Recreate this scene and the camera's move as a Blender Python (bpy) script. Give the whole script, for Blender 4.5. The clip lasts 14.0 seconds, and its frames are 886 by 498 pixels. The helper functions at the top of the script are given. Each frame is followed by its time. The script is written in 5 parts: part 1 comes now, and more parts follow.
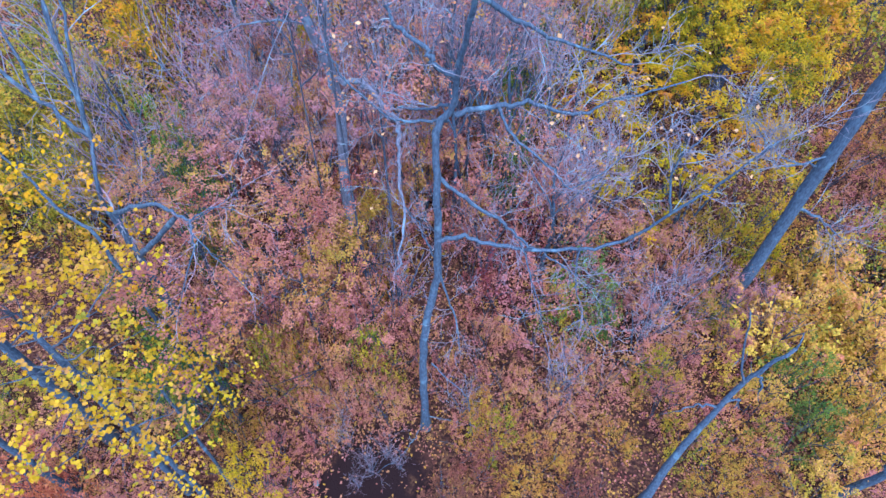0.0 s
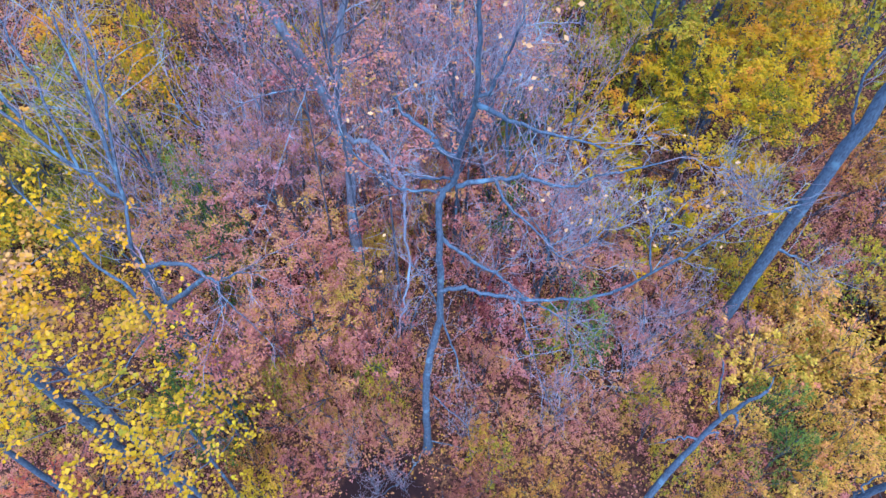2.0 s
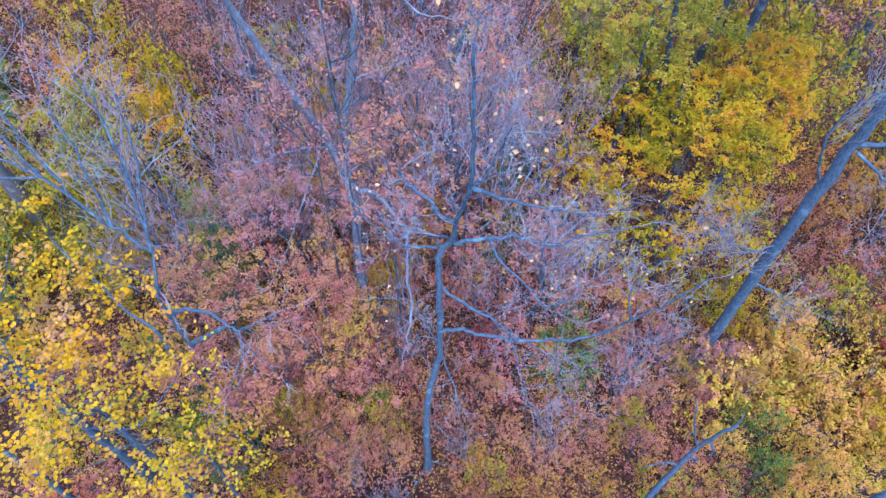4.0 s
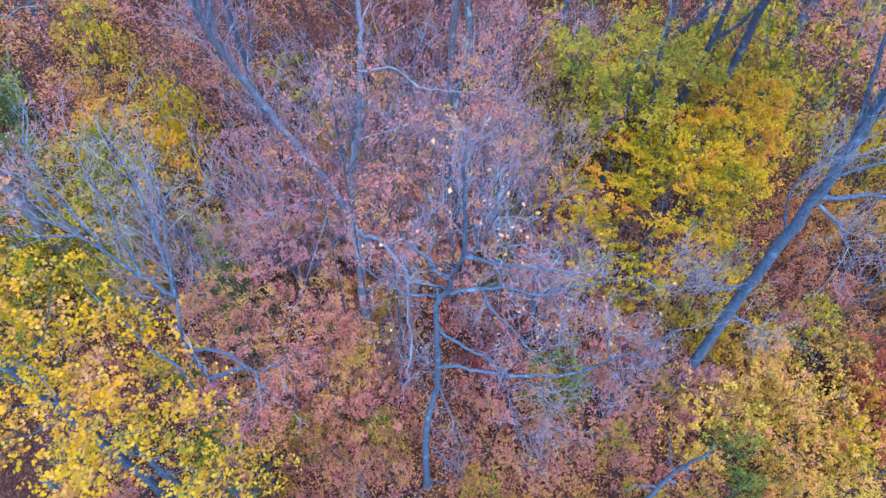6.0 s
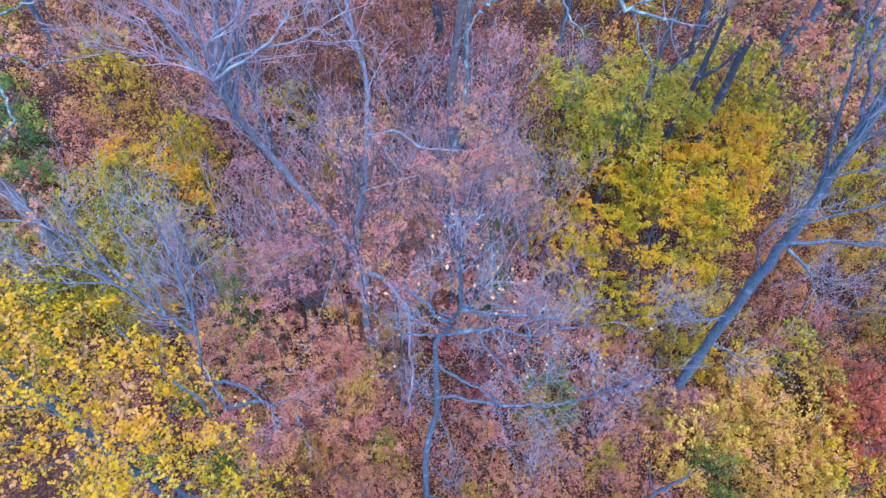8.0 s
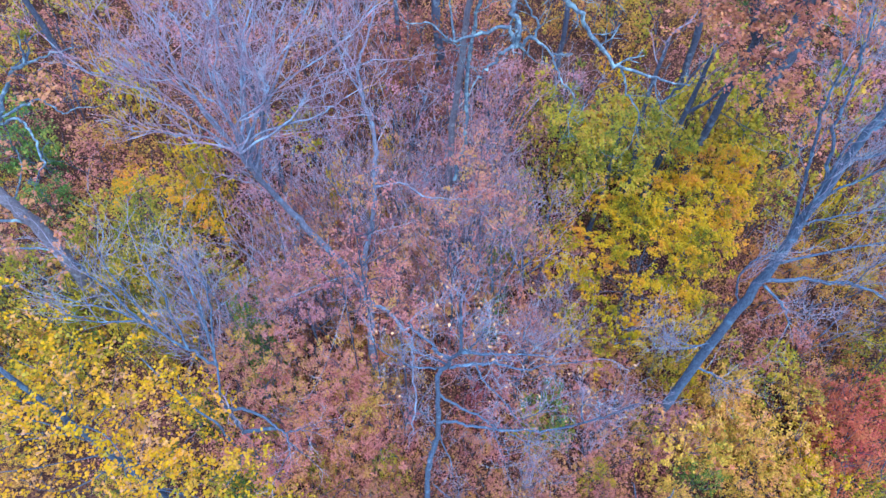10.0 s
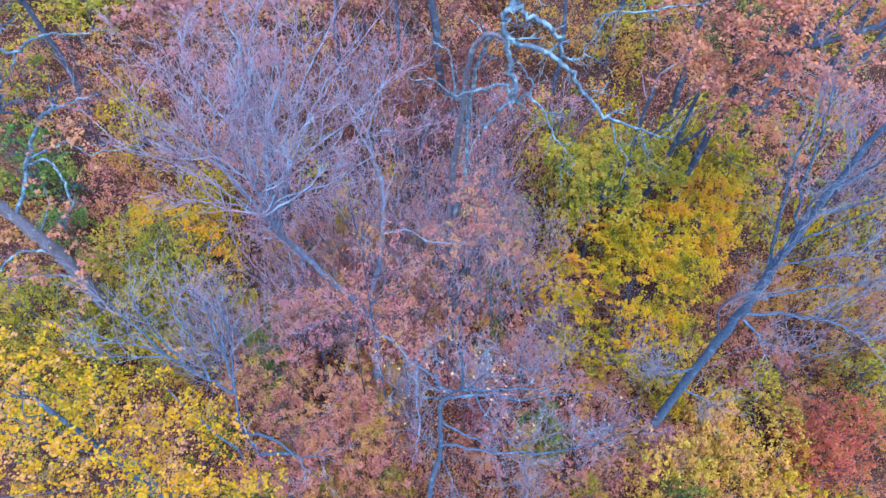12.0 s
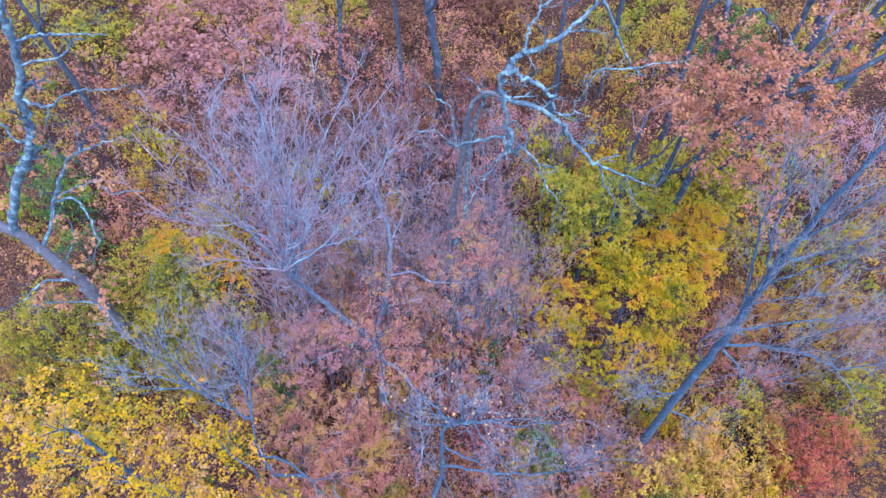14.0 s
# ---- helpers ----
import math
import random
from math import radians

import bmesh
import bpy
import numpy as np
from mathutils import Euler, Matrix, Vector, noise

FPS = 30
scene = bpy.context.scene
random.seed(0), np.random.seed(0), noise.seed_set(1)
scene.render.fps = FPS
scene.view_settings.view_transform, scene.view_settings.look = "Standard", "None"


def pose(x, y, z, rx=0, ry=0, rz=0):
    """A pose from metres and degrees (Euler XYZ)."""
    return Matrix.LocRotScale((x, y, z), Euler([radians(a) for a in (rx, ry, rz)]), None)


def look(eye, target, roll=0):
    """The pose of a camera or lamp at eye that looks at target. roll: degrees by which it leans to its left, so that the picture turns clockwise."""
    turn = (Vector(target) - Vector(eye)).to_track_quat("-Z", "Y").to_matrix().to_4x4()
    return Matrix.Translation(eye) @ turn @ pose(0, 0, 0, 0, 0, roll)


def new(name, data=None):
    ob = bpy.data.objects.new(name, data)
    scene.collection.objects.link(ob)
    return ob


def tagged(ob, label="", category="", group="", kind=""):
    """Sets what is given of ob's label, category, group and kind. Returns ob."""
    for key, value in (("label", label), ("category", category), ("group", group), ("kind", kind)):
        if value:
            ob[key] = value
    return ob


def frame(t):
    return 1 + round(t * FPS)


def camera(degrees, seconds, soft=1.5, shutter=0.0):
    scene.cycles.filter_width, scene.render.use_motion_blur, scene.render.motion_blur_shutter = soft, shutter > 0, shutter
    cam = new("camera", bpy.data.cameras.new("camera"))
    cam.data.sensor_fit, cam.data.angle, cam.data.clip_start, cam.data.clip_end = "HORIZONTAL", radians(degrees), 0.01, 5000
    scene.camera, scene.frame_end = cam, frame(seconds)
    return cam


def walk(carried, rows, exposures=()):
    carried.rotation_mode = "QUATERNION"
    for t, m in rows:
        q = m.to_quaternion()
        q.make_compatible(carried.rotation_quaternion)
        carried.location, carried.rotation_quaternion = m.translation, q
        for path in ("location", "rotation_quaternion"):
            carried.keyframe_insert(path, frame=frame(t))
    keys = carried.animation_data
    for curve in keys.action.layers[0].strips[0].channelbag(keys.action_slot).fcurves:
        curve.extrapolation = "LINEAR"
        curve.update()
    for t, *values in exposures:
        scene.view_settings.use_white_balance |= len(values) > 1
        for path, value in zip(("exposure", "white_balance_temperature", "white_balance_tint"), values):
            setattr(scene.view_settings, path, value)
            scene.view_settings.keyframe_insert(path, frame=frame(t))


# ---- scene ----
cam = camera(73.0, 14.0, soft=1.5)
PATH = [
    (0.0, pose(0.001, -0.005, 16.990, 38.06, 0.00, -0.02)),
    (0.5, pose(-0.007, 0.048, 17.400, 38.04, -0.02, 0.01)),
    (1.0, pose(-0.022, 0.097, 17.781, 38.00, -0.04, 0.01)),
    (1.5, pose(-0.039, 0.141, 18.151, 37.97, -0.05, 0.00)),
    (2.0, pose(-0.052, 0.180, 18.521, 37.93, -0.05, -0.01)),
    (2.5, pose(-0.059, 0.215, 18.899, 37.90, -0.06, -0.03)),
    (3.0, pose(-0.059, 0.244, 19.288, 37.87, -0.06, -0.04)),
    (5.5, pose(0.013, 0.343, 21.384, 37.83, -0.06, 0.01)),
    (6.0, pose(0.030, 0.358, 21.817, 37.82, -0.06, 0.03)),
    (6.5, pose(0.045, 0.375, 22.248, 37.82, -0.07, 0.05)),
    (7.0, pose(0.055, 0.392, 22.676, 37.81, -0.08, 0.08)),
    (7.5, pose(0.060, 0.411, 23.100, 37.80, -0.10, 0.10)),
    (8.0, pose(0.058, 0.431, 23.521, 37.78, -0.12, 0.12)),
    (10.5, pose(-0.035, 0.569, 25.644, 37.58, -0.25, 0.14)),
    (11.0, pose(-0.063, 0.602, 26.092, 37.52, -0.28, 0.13)),
    (11.5, pose(-0.092, 0.636, 26.554, 37.47, -0.31, 0.11)),
    (12.0, pose(-0.120, 0.670, 27.029, 37.42, -0.33, 0.08)),
    (12.5, pose(-0.145, 0.704, 27.516, 37.37, -0.35, 0.06)),
    (13.0, pose(-0.168, 0.736, 28.008, 37.32, -0.37, 0.04)),
    (13.5, pose(-0.188, 0.767, 28.497, 37.28, -0.37, 0.02)),
    (14.0, pose(-0.208, 0.796, 28.968, 37.25, -0.37, 0.01)),
]
walk(cam, PATH)

# ---- world, sun, exposure ----
scene.view_settings.exposure = 1.50
world = bpy.data.worlds.new("overcast_sky")
scene.world = world
world.use_nodes = True
wn = world.node_tree.nodes
sky = wn.new("ShaderNodeTexSky")
sky.sky_type, sky.sun_disc = "NISHITA", False
sky.sun_elevation, sky.sun_rotation = radians(69), radians(170)
wn["Background"].inputs["Strength"].default_value = 0.15
world.node_tree.links.new(sky.outputs[0], wn["Background"].inputs["Color"])
sun = new("sun", bpy.data.lights.new("sun", "SUN"))
sun.data.energy, sun.data.angle, sun.data.color = 1.4, radians(35), (1.0, 0.94, 0.95)
sun.matrix_world = look((1, -6, 16), (0, 0, 0))


# ---- materials ----
def nodes_of(name):
    m = bpy.data.materials.new(name)
    m.use_nodes = True
    n = m.node_tree.nodes
    n.clear()
    return m, n, m.node_tree.links, n.new("ShaderNodeOutputMaterial")


def ramp(n, stops):
    r = n.new("ShaderNodeValToRGB")
    e = r.color_ramp.elements
    while len(e) < len(stops):
        e.new(0.5)
    for k, (at, col) in enumerate(stops):
        e[k].position, e[k].color = at, (*col, 1)
    return r


def leaf_material(name, colours, glow=0.3, rough=0.55, warm=0.0):
    """Autumn leaves: every leaf its own tint, with blotches, some light passing through."""
    m, n, l, out = nodes_of(name)
    geo, info = n.new("ShaderNodeNewGeometry"), n.new("ShaderNodeObjectInfo")

    def math_node(op, a, b, c=0.0):
        q = n.new("ShaderNodeMath")
        q.operation = op
        for s, v in zip(q.inputs, (a, b, c)):
            if isinstance(v, (int, float)):
                s.default_value = v
            else:
                l.new(v, s)
        return q.outputs[0]

    k = len(colours)
    r = ramp(n, [(i / (k - 1), c) for i, c in enumerate(colours)])
    co = n.new("ShaderNodeTexCoord")
    nz = n.new("ShaderNodeTexNoise")
    nz.noise_dimensions = "4D"
    nz.inputs["Scale"].default_value, nz.inputs["Detail"].default_value = 1.1, 2
    l.new(math_node("MULTIPLY", info.outputs["Random"], 20.0), nz.inputs["W"])
    l.new(co.outputs["Object"], nz.inputs["Vector"])
    island = geo.outputs["Random Per Island"]
    bough = math_node("MULTIPLY_ADD", nz.outputs["Fac"], 2.8, -0.9)
    pick = math_node("MULTIPLY_ADD", island, 0.34, math_node("MULTIPLY_ADD", bough, 0.9, -0.12))
    l.new(pick, r.inputs[0])
    fine = n.new("ShaderNodeTexNoise")
    fine.inputs["Scale"].default_value = 35
    l.new(co.outputs["Object"], fine.inputs["Vector"])
    shade = math_node("FRACT", math_node("MULTIPLY", island, 7.31), 0.0)
    value = math_node("ADD", math_node("MULTIPLY_ADD", shade, 0.3, 0.62), math_node("MULTIPLY", fine.outputs["Fac"], 0.5))
    stand = n.new("ShaderNodeTexNoise")
    stand.inputs["Scale"].default_value, stand.inputs["Detail"].default_value = 0.55, 3
    l.new(geo.outputs["Position"], stand.inputs["Vector"])
    tint = math_node("MULTIPLY_ADD", info.outputs["Random"], 0.03, math_node("MULTIPLY_ADD", stand.outputs["Fac"], 2 * warm, 0.485 - 0.6 * warm))
    hsv = n.new("ShaderNodeHueSaturation")
    l.new(tint, hsv.inputs["Hue"])
    l.new(value, hsv.inputs["Value"])
    l.new(r.outputs[0], hsv.inputs["Color"])
    p = n.new("ShaderNodeBsdfPrincipled")
    p.inputs["Roughness"].default_value = rough
    p.inputs["Specular IOR Level"].default_value = 0.3
    t = n.new("ShaderNodeBsdfTranslucent")
    mix = n.new("ShaderNodeMixShader")
    mix.inputs[0].default_value = glow
    for s in (p.inputs["Base Color"], t.inputs["Color"]):
        l.new(hsv.outputs[0], s)
    l.new(p.outputs[0], mix.inputs[1])
    l.new(t.outputs[0], mix.inputs[2])
    l.new(mix.outputs[0], out.inputs[0])
    return m


def bark_material(name, dark, light, pale, scale=6.0, patch=0.62):
    """Bark: ridged grain, mottling, pale lichen patches."""
    m, n, l, out = nodes_of(name)
    co = n.new("ShaderNodeTexCoord")
    mp = n.new("ShaderNodeMapping")
    mp.inputs["Scale"].default_value = (1, 1, 0.3)
    l.new(co.outputs["Object"], mp.inputs["Vector"])
    grain, mottle = n.new("ShaderNodeTexNoise"), n.new("ShaderNodeTexNoise")
    grain.inputs["Scale"].default_value, grain.inputs["Detail"].default_value = scale * 5, 5
    mottle.inputs["Scale"].default_value, mottle.inputs["Detail"].default_value = scale * 0.5, 4
    l.new(mp.outputs[0], grain.inputs["Vector"])
    l.new(co.outputs["Object"], mottle.inputs["Vector"])
    r = ramp(n, [(0.3, dark), (0.7, light)])
    l.new(grain.outputs["Fac"], r.inputs[0])
    lichen = ramp(n, [(patch - 0.06, (0, 0, 0)), (patch + 0.04, (1, 1, 1))])
    l.new(mottle.outputs["Fac"], lichen.inputs[0])
    mix = n.new("ShaderNodeMix")
    mix.data_type = "RGBA"
    mix.inputs["B"].default_value = (*pale, 1)
    l.new(lichen.outputs[0], mix.inputs["Factor"])
    l.new(r.outputs[0], mix.inputs["A"])
    p = n.new("ShaderNodeBsdfPrincipled")
    p.inputs["Roughness"].default_value = 0.85
    p.inputs["Specular IOR Level"].default_value = 0.25
    bump = n.new("ShaderNodeBump")
    bump.inputs["Strength"].default_value, bump.inputs["Distance"].default_value = 0.6, 0.03
    l.new(grain.outputs["Fac"], bump.inputs["Height"])
    l.new(bump.outputs[0], p.inputs["Normal"])
    l.new(mix.outputs["Result"], p.inputs["Base Color"])
    l.new(p.outputs[0], out.inputs[0])
    return m


def litter_material():
    """Forest floor: dark soil under a mosaic of fallen leaves, with shade painted into one pit."""
    m, n, l, out = nodes_of("leaf_litter")
    co = n.new("ShaderNodeTexCoord")
    vor, big = n.new("ShaderNodeTexVoronoi"), n.new("ShaderNodeTexNoise")
    vor.inputs["Scale"].default_value = 17
    big.inputs["Scale"].default_value, big.inputs["Detail"].default_value = 0.35, 5
    l.new(co.outputs["Object"], vor.inputs["Vector"])
    l.new(co.outputs["Object"], big.inputs["Vector"])
    sep = n.new("ShaderNodeSeparateColor")
    l.new(vor.outputs["Color"], sep.inputs[0])
    leaf = ramp(n, [(0.0, (0.026, 0.016, 0.02)), (0.45, (0.072, 0.033, 0.036)), (0.75, (0.155, 0.08, 0.068)), (1.0, (0.27, 0.16, 0.09))])
    l.new(sep.outputs[0], leaf.inputs[0])
    soil = ramp(n, [(0.4, (0.4, 0.4, 0.4)), (0.62, (1, 1, 1))])
    l.new(big.outputs["Fac"], soil.inputs[0])
    mix = n.new("ShaderNodeMix")
    mix.data_type = "RGBA"
    mix.inputs["A"].default_value = (0.028, 0.019, 0.023, 1)
    l.new(soil.outputs[0], mix.inputs["Factor"])
    l.new(leaf.outputs[0], mix.inputs["B"])
    # shade of the surrounding shrubs, painted as a dark ragged patch in the pit
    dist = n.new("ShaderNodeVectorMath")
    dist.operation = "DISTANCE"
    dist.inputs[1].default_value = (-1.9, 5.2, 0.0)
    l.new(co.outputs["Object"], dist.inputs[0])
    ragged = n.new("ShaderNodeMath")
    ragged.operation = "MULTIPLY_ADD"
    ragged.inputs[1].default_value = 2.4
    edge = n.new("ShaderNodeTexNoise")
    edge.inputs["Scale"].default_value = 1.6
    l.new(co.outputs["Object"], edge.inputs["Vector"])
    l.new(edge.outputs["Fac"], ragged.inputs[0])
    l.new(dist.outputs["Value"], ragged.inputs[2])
    pit_shade = ramp(n, [(0.55, (0, 0, 0)), (0.72, (1, 1, 1))])
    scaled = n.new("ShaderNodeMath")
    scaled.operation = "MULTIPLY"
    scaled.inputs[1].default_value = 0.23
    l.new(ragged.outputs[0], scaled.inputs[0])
    l.new(scaled.outputs[0], pit_shade.inputs[0])
    shaded_floor = n.new("ShaderNodeMix")
    shaded_floor.data_type = "RGBA"
    shaded_floor.inputs["A"].default_value = (0.020, 0.013, 0.019, 1)
    l.new(pit_shade.outputs[0], shaded_floor.inputs["Factor"])
    l.new(mix.outputs["Result"], shaded_floor.inputs["B"])
    p = n.new("ShaderNodeBsdfPrincipled")
    p.inputs["Roughness"].default_value = 0.95
    p.inputs["Specular IOR Level"].default_value = 0.08
    bump = n.new("ShaderNodeBump")
    bump.inputs["Distance"].default_value = 0.05
    l.new(sep.outputs[1], bump.inputs["Height"])
    l.new(bump.outputs[0], p.inputs["Normal"])
    l.new(shaded_floor.outputs["Result"], p.inputs["Base Color"])
    l.new(p.outputs[0], out.inputs[0])
    return m


LEAF = {
    "rust": leaf_material("rust_leaves", [(0.22, 0.064, 0.095), (0.40, 0.148, 0.18), (0.50, 0.222, 0.25), (0.50, 0.205, 0.16), (0.53, 0.285, 0.09), (0.38, 0.265, 0.065)], warm=0.03),
    "mauve": leaf_material("mauve_leaves", [(0.24, 0.095, 0.16), (0.41, 0.19, 0.28), (0.50, 0.275, 0.37), (0.47, 0.225, 0.26), (0.49, 0.27, 0.16), (0.37, 0.25, 0.13)], warm=0.01),
    "rose": leaf_material("rose_leaves", [(0.22, 0.066, 0.105), (0.41, 0.158, 0.20), (0.51, 0.24, 0.28), (0.49, 0.21, 0.185), (0.51, 0.275, 0.11), (0.38, 0.26, 0.08)], warm=0.02),
    "ochre": leaf_material("ochre_leaves", [(0.22, 0.08, 0.09), (0.40, 0.17, 0.085), (0.50, 0.26, 0.06), (0.44, 0.29, 0.05), (0.22, 0.21, 0.06)], warm=0.015),
    "olive": leaf_material("olive_leaves", [(0.06, 0.12, 0.03), (0.19, 0.24, 0.035), (0.37, 0.35, 0.04), (0.50, 0.38, 0.045), (0.53, 0.28, 0.10)]),
    "green": leaf_material("green_leaves", [(0.025, 0.085, 0.035), (0.06, 0.18, 0.055), (0.15, 0.27, 0.06), (0.34, 0.35, 0.06)]),
    "gold": leaf_material("gold_leaves", [(0.06, 0.10, 0.015), (0.29, 0.28, 0.015), (0.53, 0.40, 0.015), (0.62, 0.37, 0.02), (0.60, 0.26, 0.05)]),
    "amber": leaf_material("amber_leaves", [(0.17, 0.17, 0.02), (0.44, 0.33, 0.015), (0.59, 0.34, 0.010), (0.60, 0.25, 0.025), (0.50, 0.19, 0.07)]),
    "pale": leaf_material("pale_yellow_leaves", [(0.15, 0.22, 0.04), (0.50, 0.375, 0.07), (0.64, 0.43, 0.085), (0.67, 0.375, 0.15), (0.66, 0.31, 0.21)]),
    "yellow": leaf_material("bright_yellow_leaves", [(0.36, 0.31, 0.05), (0.54, 0.36, 0.010), (0.62, 0.36, 0.010), (0.62, 0.305, 0.03), (0.59, 0.34, 0.15), (0.52, 0.29, 0.21)]),
    "lemon": leaf_material("lemon_yellow_leaves", [(0.28, 0.32, 0.04), (0.50, 0.42, 0.02), (0.59, 0.45, 0.025), (0.55, 0.39, 0.06), (0.52, 0.32, 0.12)]),
    "umber": leaf_material("umber_leaves", [(0.10, 0.04, 0.05), (0.18, 0.07, 0.075), (0.26, 0.10, 0.08), (0.28, 0.16, 0.05)], warm=0.02),
    "salmon": leaf_material("salmon_oak_leaves", [(0.19, 0.085, 0.095), (0.35, 0.16, 0.18), (0.46, 0.24, 0.25), (0.43, 0.21, 0.14), (0.33, 0.14, 0.17)]),
    "peach": leaf_material("peach_oak_leaves", [(0.24, 0.11, 0.09), (0.42, 0.19, 0.15), (0.52, 0.275, 0.21), (0.52, 0.29, 0.13), (0.46, 0.205, 0.15), (0.38, 0.17, 0.18)]),
    "crimson": leaf_material("crimson_leaves", [(0.34, 0.055, 0.07), (0.49, 0.13, 0.10), (0.56, 0.21, 0.13), (0.49, 0.15, 0.07)]),
    "wine": leaf_material("wine_red_leaves", [(0.11, 0.02, 0.05), (0.22, 0.04, 0.085), (0.34, 0.09, 0.13), (0.38, 0.12, 0.07)], warm=0.02),
    "cream": leaf_material("cream_leaves", [(0.52, 0.33, 0.17), (0.66, 0.46, 0.26), (0.70, 0.52, 0.33)]),
}
BARK = bark_material("grey_bark", (0.035, 0.065, 0.125), (0.09, 0.17, 0.31), (0.11, 0.24, 0.40), patch=0.64)
BARK_DARK = bark_material("dark_bark", (0.03, 0.048, 0.09), (0.085, 0.12, 0.21), (0.13, 0.20, 0.31), patch=0.62)
BARK_PALE = bark_material("pale_lichen_bark", (0.05, 0.085, 0.15), (0.135, 0.24, 0.37), (0.21, 0.39, 0.53), scale=9.0, patch=0.56)
BARK_GREY = bark_material("mauve_grey_bark", (0.08, 0.09, 0.14), (0.19, 0.21, 0.30), (0.24, 0.31, 0.41))
BARK_HAZE = bark_material("pale_grey_bark", (0.09, 0.12, 0.20), (0.20, 0.255, 0.41), (0.18, 0.33, 0.54))
TWIG = bark_material("violet_grey_twigs", (0.20, 0.145, 0.25), (0.44, 0.355, 0.50), (0.28, 0.40, 0.60), patch=0.57)
TWIG_BLUE = bark_material("blue_grey_twigs", (0.16, 0.18, 0.30), (0.29, 0.32, 0.50), (0.24, 0.42, 0.60), patch=0.6)
LITTER = litter_material()


# ---- building blocks ----
def ground_z(x, y):
    return 0.12 * np.maximum(0.0, np.asarray(y) - 8.0) * np.minimum(1.0, 60.0 / np.maximum(np.abs(y), 1e-6))


class Geo:
    """Collects tubes and leaves and turns them into one mesh."""

    def __init__(self):
        self.v, self.f3, self.f4, self.n = [], [], [], 0

    def tube(self, pts, radii, sides=5, cap=False):
        pts = np.asarray(pts, float)
        d = np.gradient(pts, axis=0)
        d /= np.linalg.norm(d, axis=1)[:, None] + 1e-9
        ref = np.array((0.31, 0.94, 0.12)) if abs(d[0][1]) < 0.8 else np.array((1.0, 0.1, 0.2))
        u = np.cross(d, ref)
        u /= np.linalg.norm(u, axis=1)[:, None] + 1e-9
        w = np.cross(d, u)
        a = np.arange(sides) * 2 * math.pi / sides
        r = np.asarray(radii, float)[:, None, None]
        ring = pts[:, None] + r * (np.cos(a)[None, :, None] * u[:, None] + np.sin(a)[None, :, None] * w[:, None])
        k = len(pts)
        i = np.arange(k - 1)[:, None] * sides + np.arange(sides)[None] + self.n
        j = np.arange(k - 1)[:, None] * sides + (np.arange(sides)[None] + 1) % sides + self.n
        self.f4.append(np.stack([i, j, j + sides, i + sides], -1).reshape(-1, 4))
        self.v.append(ring.reshape(-1, 3))
        self.n += k * sides
        if cap:
            self.v.append(pts[-1:] + d[-1] * radii[-1] * 0.4)
            b = self.n - sides + np.arange(sides)
            self.f3.append(np.stack([b, np.roll(b, -1), np.full(sides, self.n)], -1))
            self.n += 1

    def leaves(self, rng, at, size, tilt=0.5, lobed=False):
        """One folded blade at every place, flat within tilt."""
        c = len(at)
        if not c:
            return
        yaw = rng.uniform(0, 2 * math.pi, c)
        nrm = np.stack([rng.normal(0, tilt, c), rng.normal(0, tilt, c), np.ones(c)], 1)
        nrm /= np.linalg.norm(nrm, axis=1)[:, None]
        x = np.stack([np.cos(yaw), np.sin(yaw), np.zeros(c)], 1)
        x -= nrm * (x * nrm).sum(1)[:, None]
        x /= np.linalg.norm(x, axis=1)[:, None]
        y = np.cross(nrm, x)
        s = size * rng.uniform(0.65, 1.3, c)
        if lobed:
            shape = np.array([(-0.5, 0, 0), (-0.32, 0.42, 0.06), (0.02, 0.27, 0.02), (0.16, 0.48, -0.06), (0.56, 0.0, -0.1),
                              (0.16, -0.48, -0.06), (0.02, -0.27, 0.02), (-0.32, -0.42, 0.06)])
            tri = np.array([(0, 2, 1), (0, 4, 2), (2, 4, 3), (0, 6, 4), (0, 7, 6), (6, 5, 4)])
        else:
            shape = np.array([(-0.5, 0, 0), (0.0, 0.34, 0.07), (0.52, 0, -0.08), (0.0, -0.34, 0.07)])
            tri = np.array([(0, 2, 1), (0, 3, 2)])
        p = at[:, None] + s[:, None, None] * (shape[None, :, 0:1] * x[:, None] + shape[None, :, 1:2] * y[:, None] + shape[None, :, 2:3] * nrm[:, None])
        m = len(shape)
        self.f3.append((tri[None] + (np.arange(c) * m)[:, None, None] + self.n).reshape(-1, 3))
        self.v.append(p.reshape(-1, 3))
        self.n += c * m

    def mesh(self, name, material, smooth=False):
        me = bpy.data.meshes.new(name)
        v = np.concatenate(self.v).astype(np.float32)
        f4 = np.concatenate(self.f4) if self.f4 else np.zeros((0, 4), int)
        f3 = np.concatenate(self.f3) if self.f3 else np.zeros((0, 3), int)
        loops = np.concatenate([f4.ravel(), f3.ravel()]).astype(np.int32)
        total = np.concatenate([np.full(len(f4), 4), np.full(len(f3), 3)]).astype(np.int32)
        me.vertices.add(len(v))
        me.vertices.foreach_set("co", v.ravel())
        me.loops.add(len(loops))
        me.loops.foreach_set("vertex_index", loops)
        me.polygons.add(len(total))
        me.polygons.foreach_set("loop_start", np.concatenate([[0], np.cumsum(total)[:-1]]).astype(np.int32))
        if smooth:
            me.polygons.foreach_set("use_smooth", np.ones(len(total), bool))
        me.update(calc_edges=True)
        me.validate()
        me.materials.append(material)
        return me


def root(name, place, label, category, group=""):
    ob = new(name)
    ob.location, ob.empty_display_size = place, 0.3
    return tagged(ob, label, category, group)


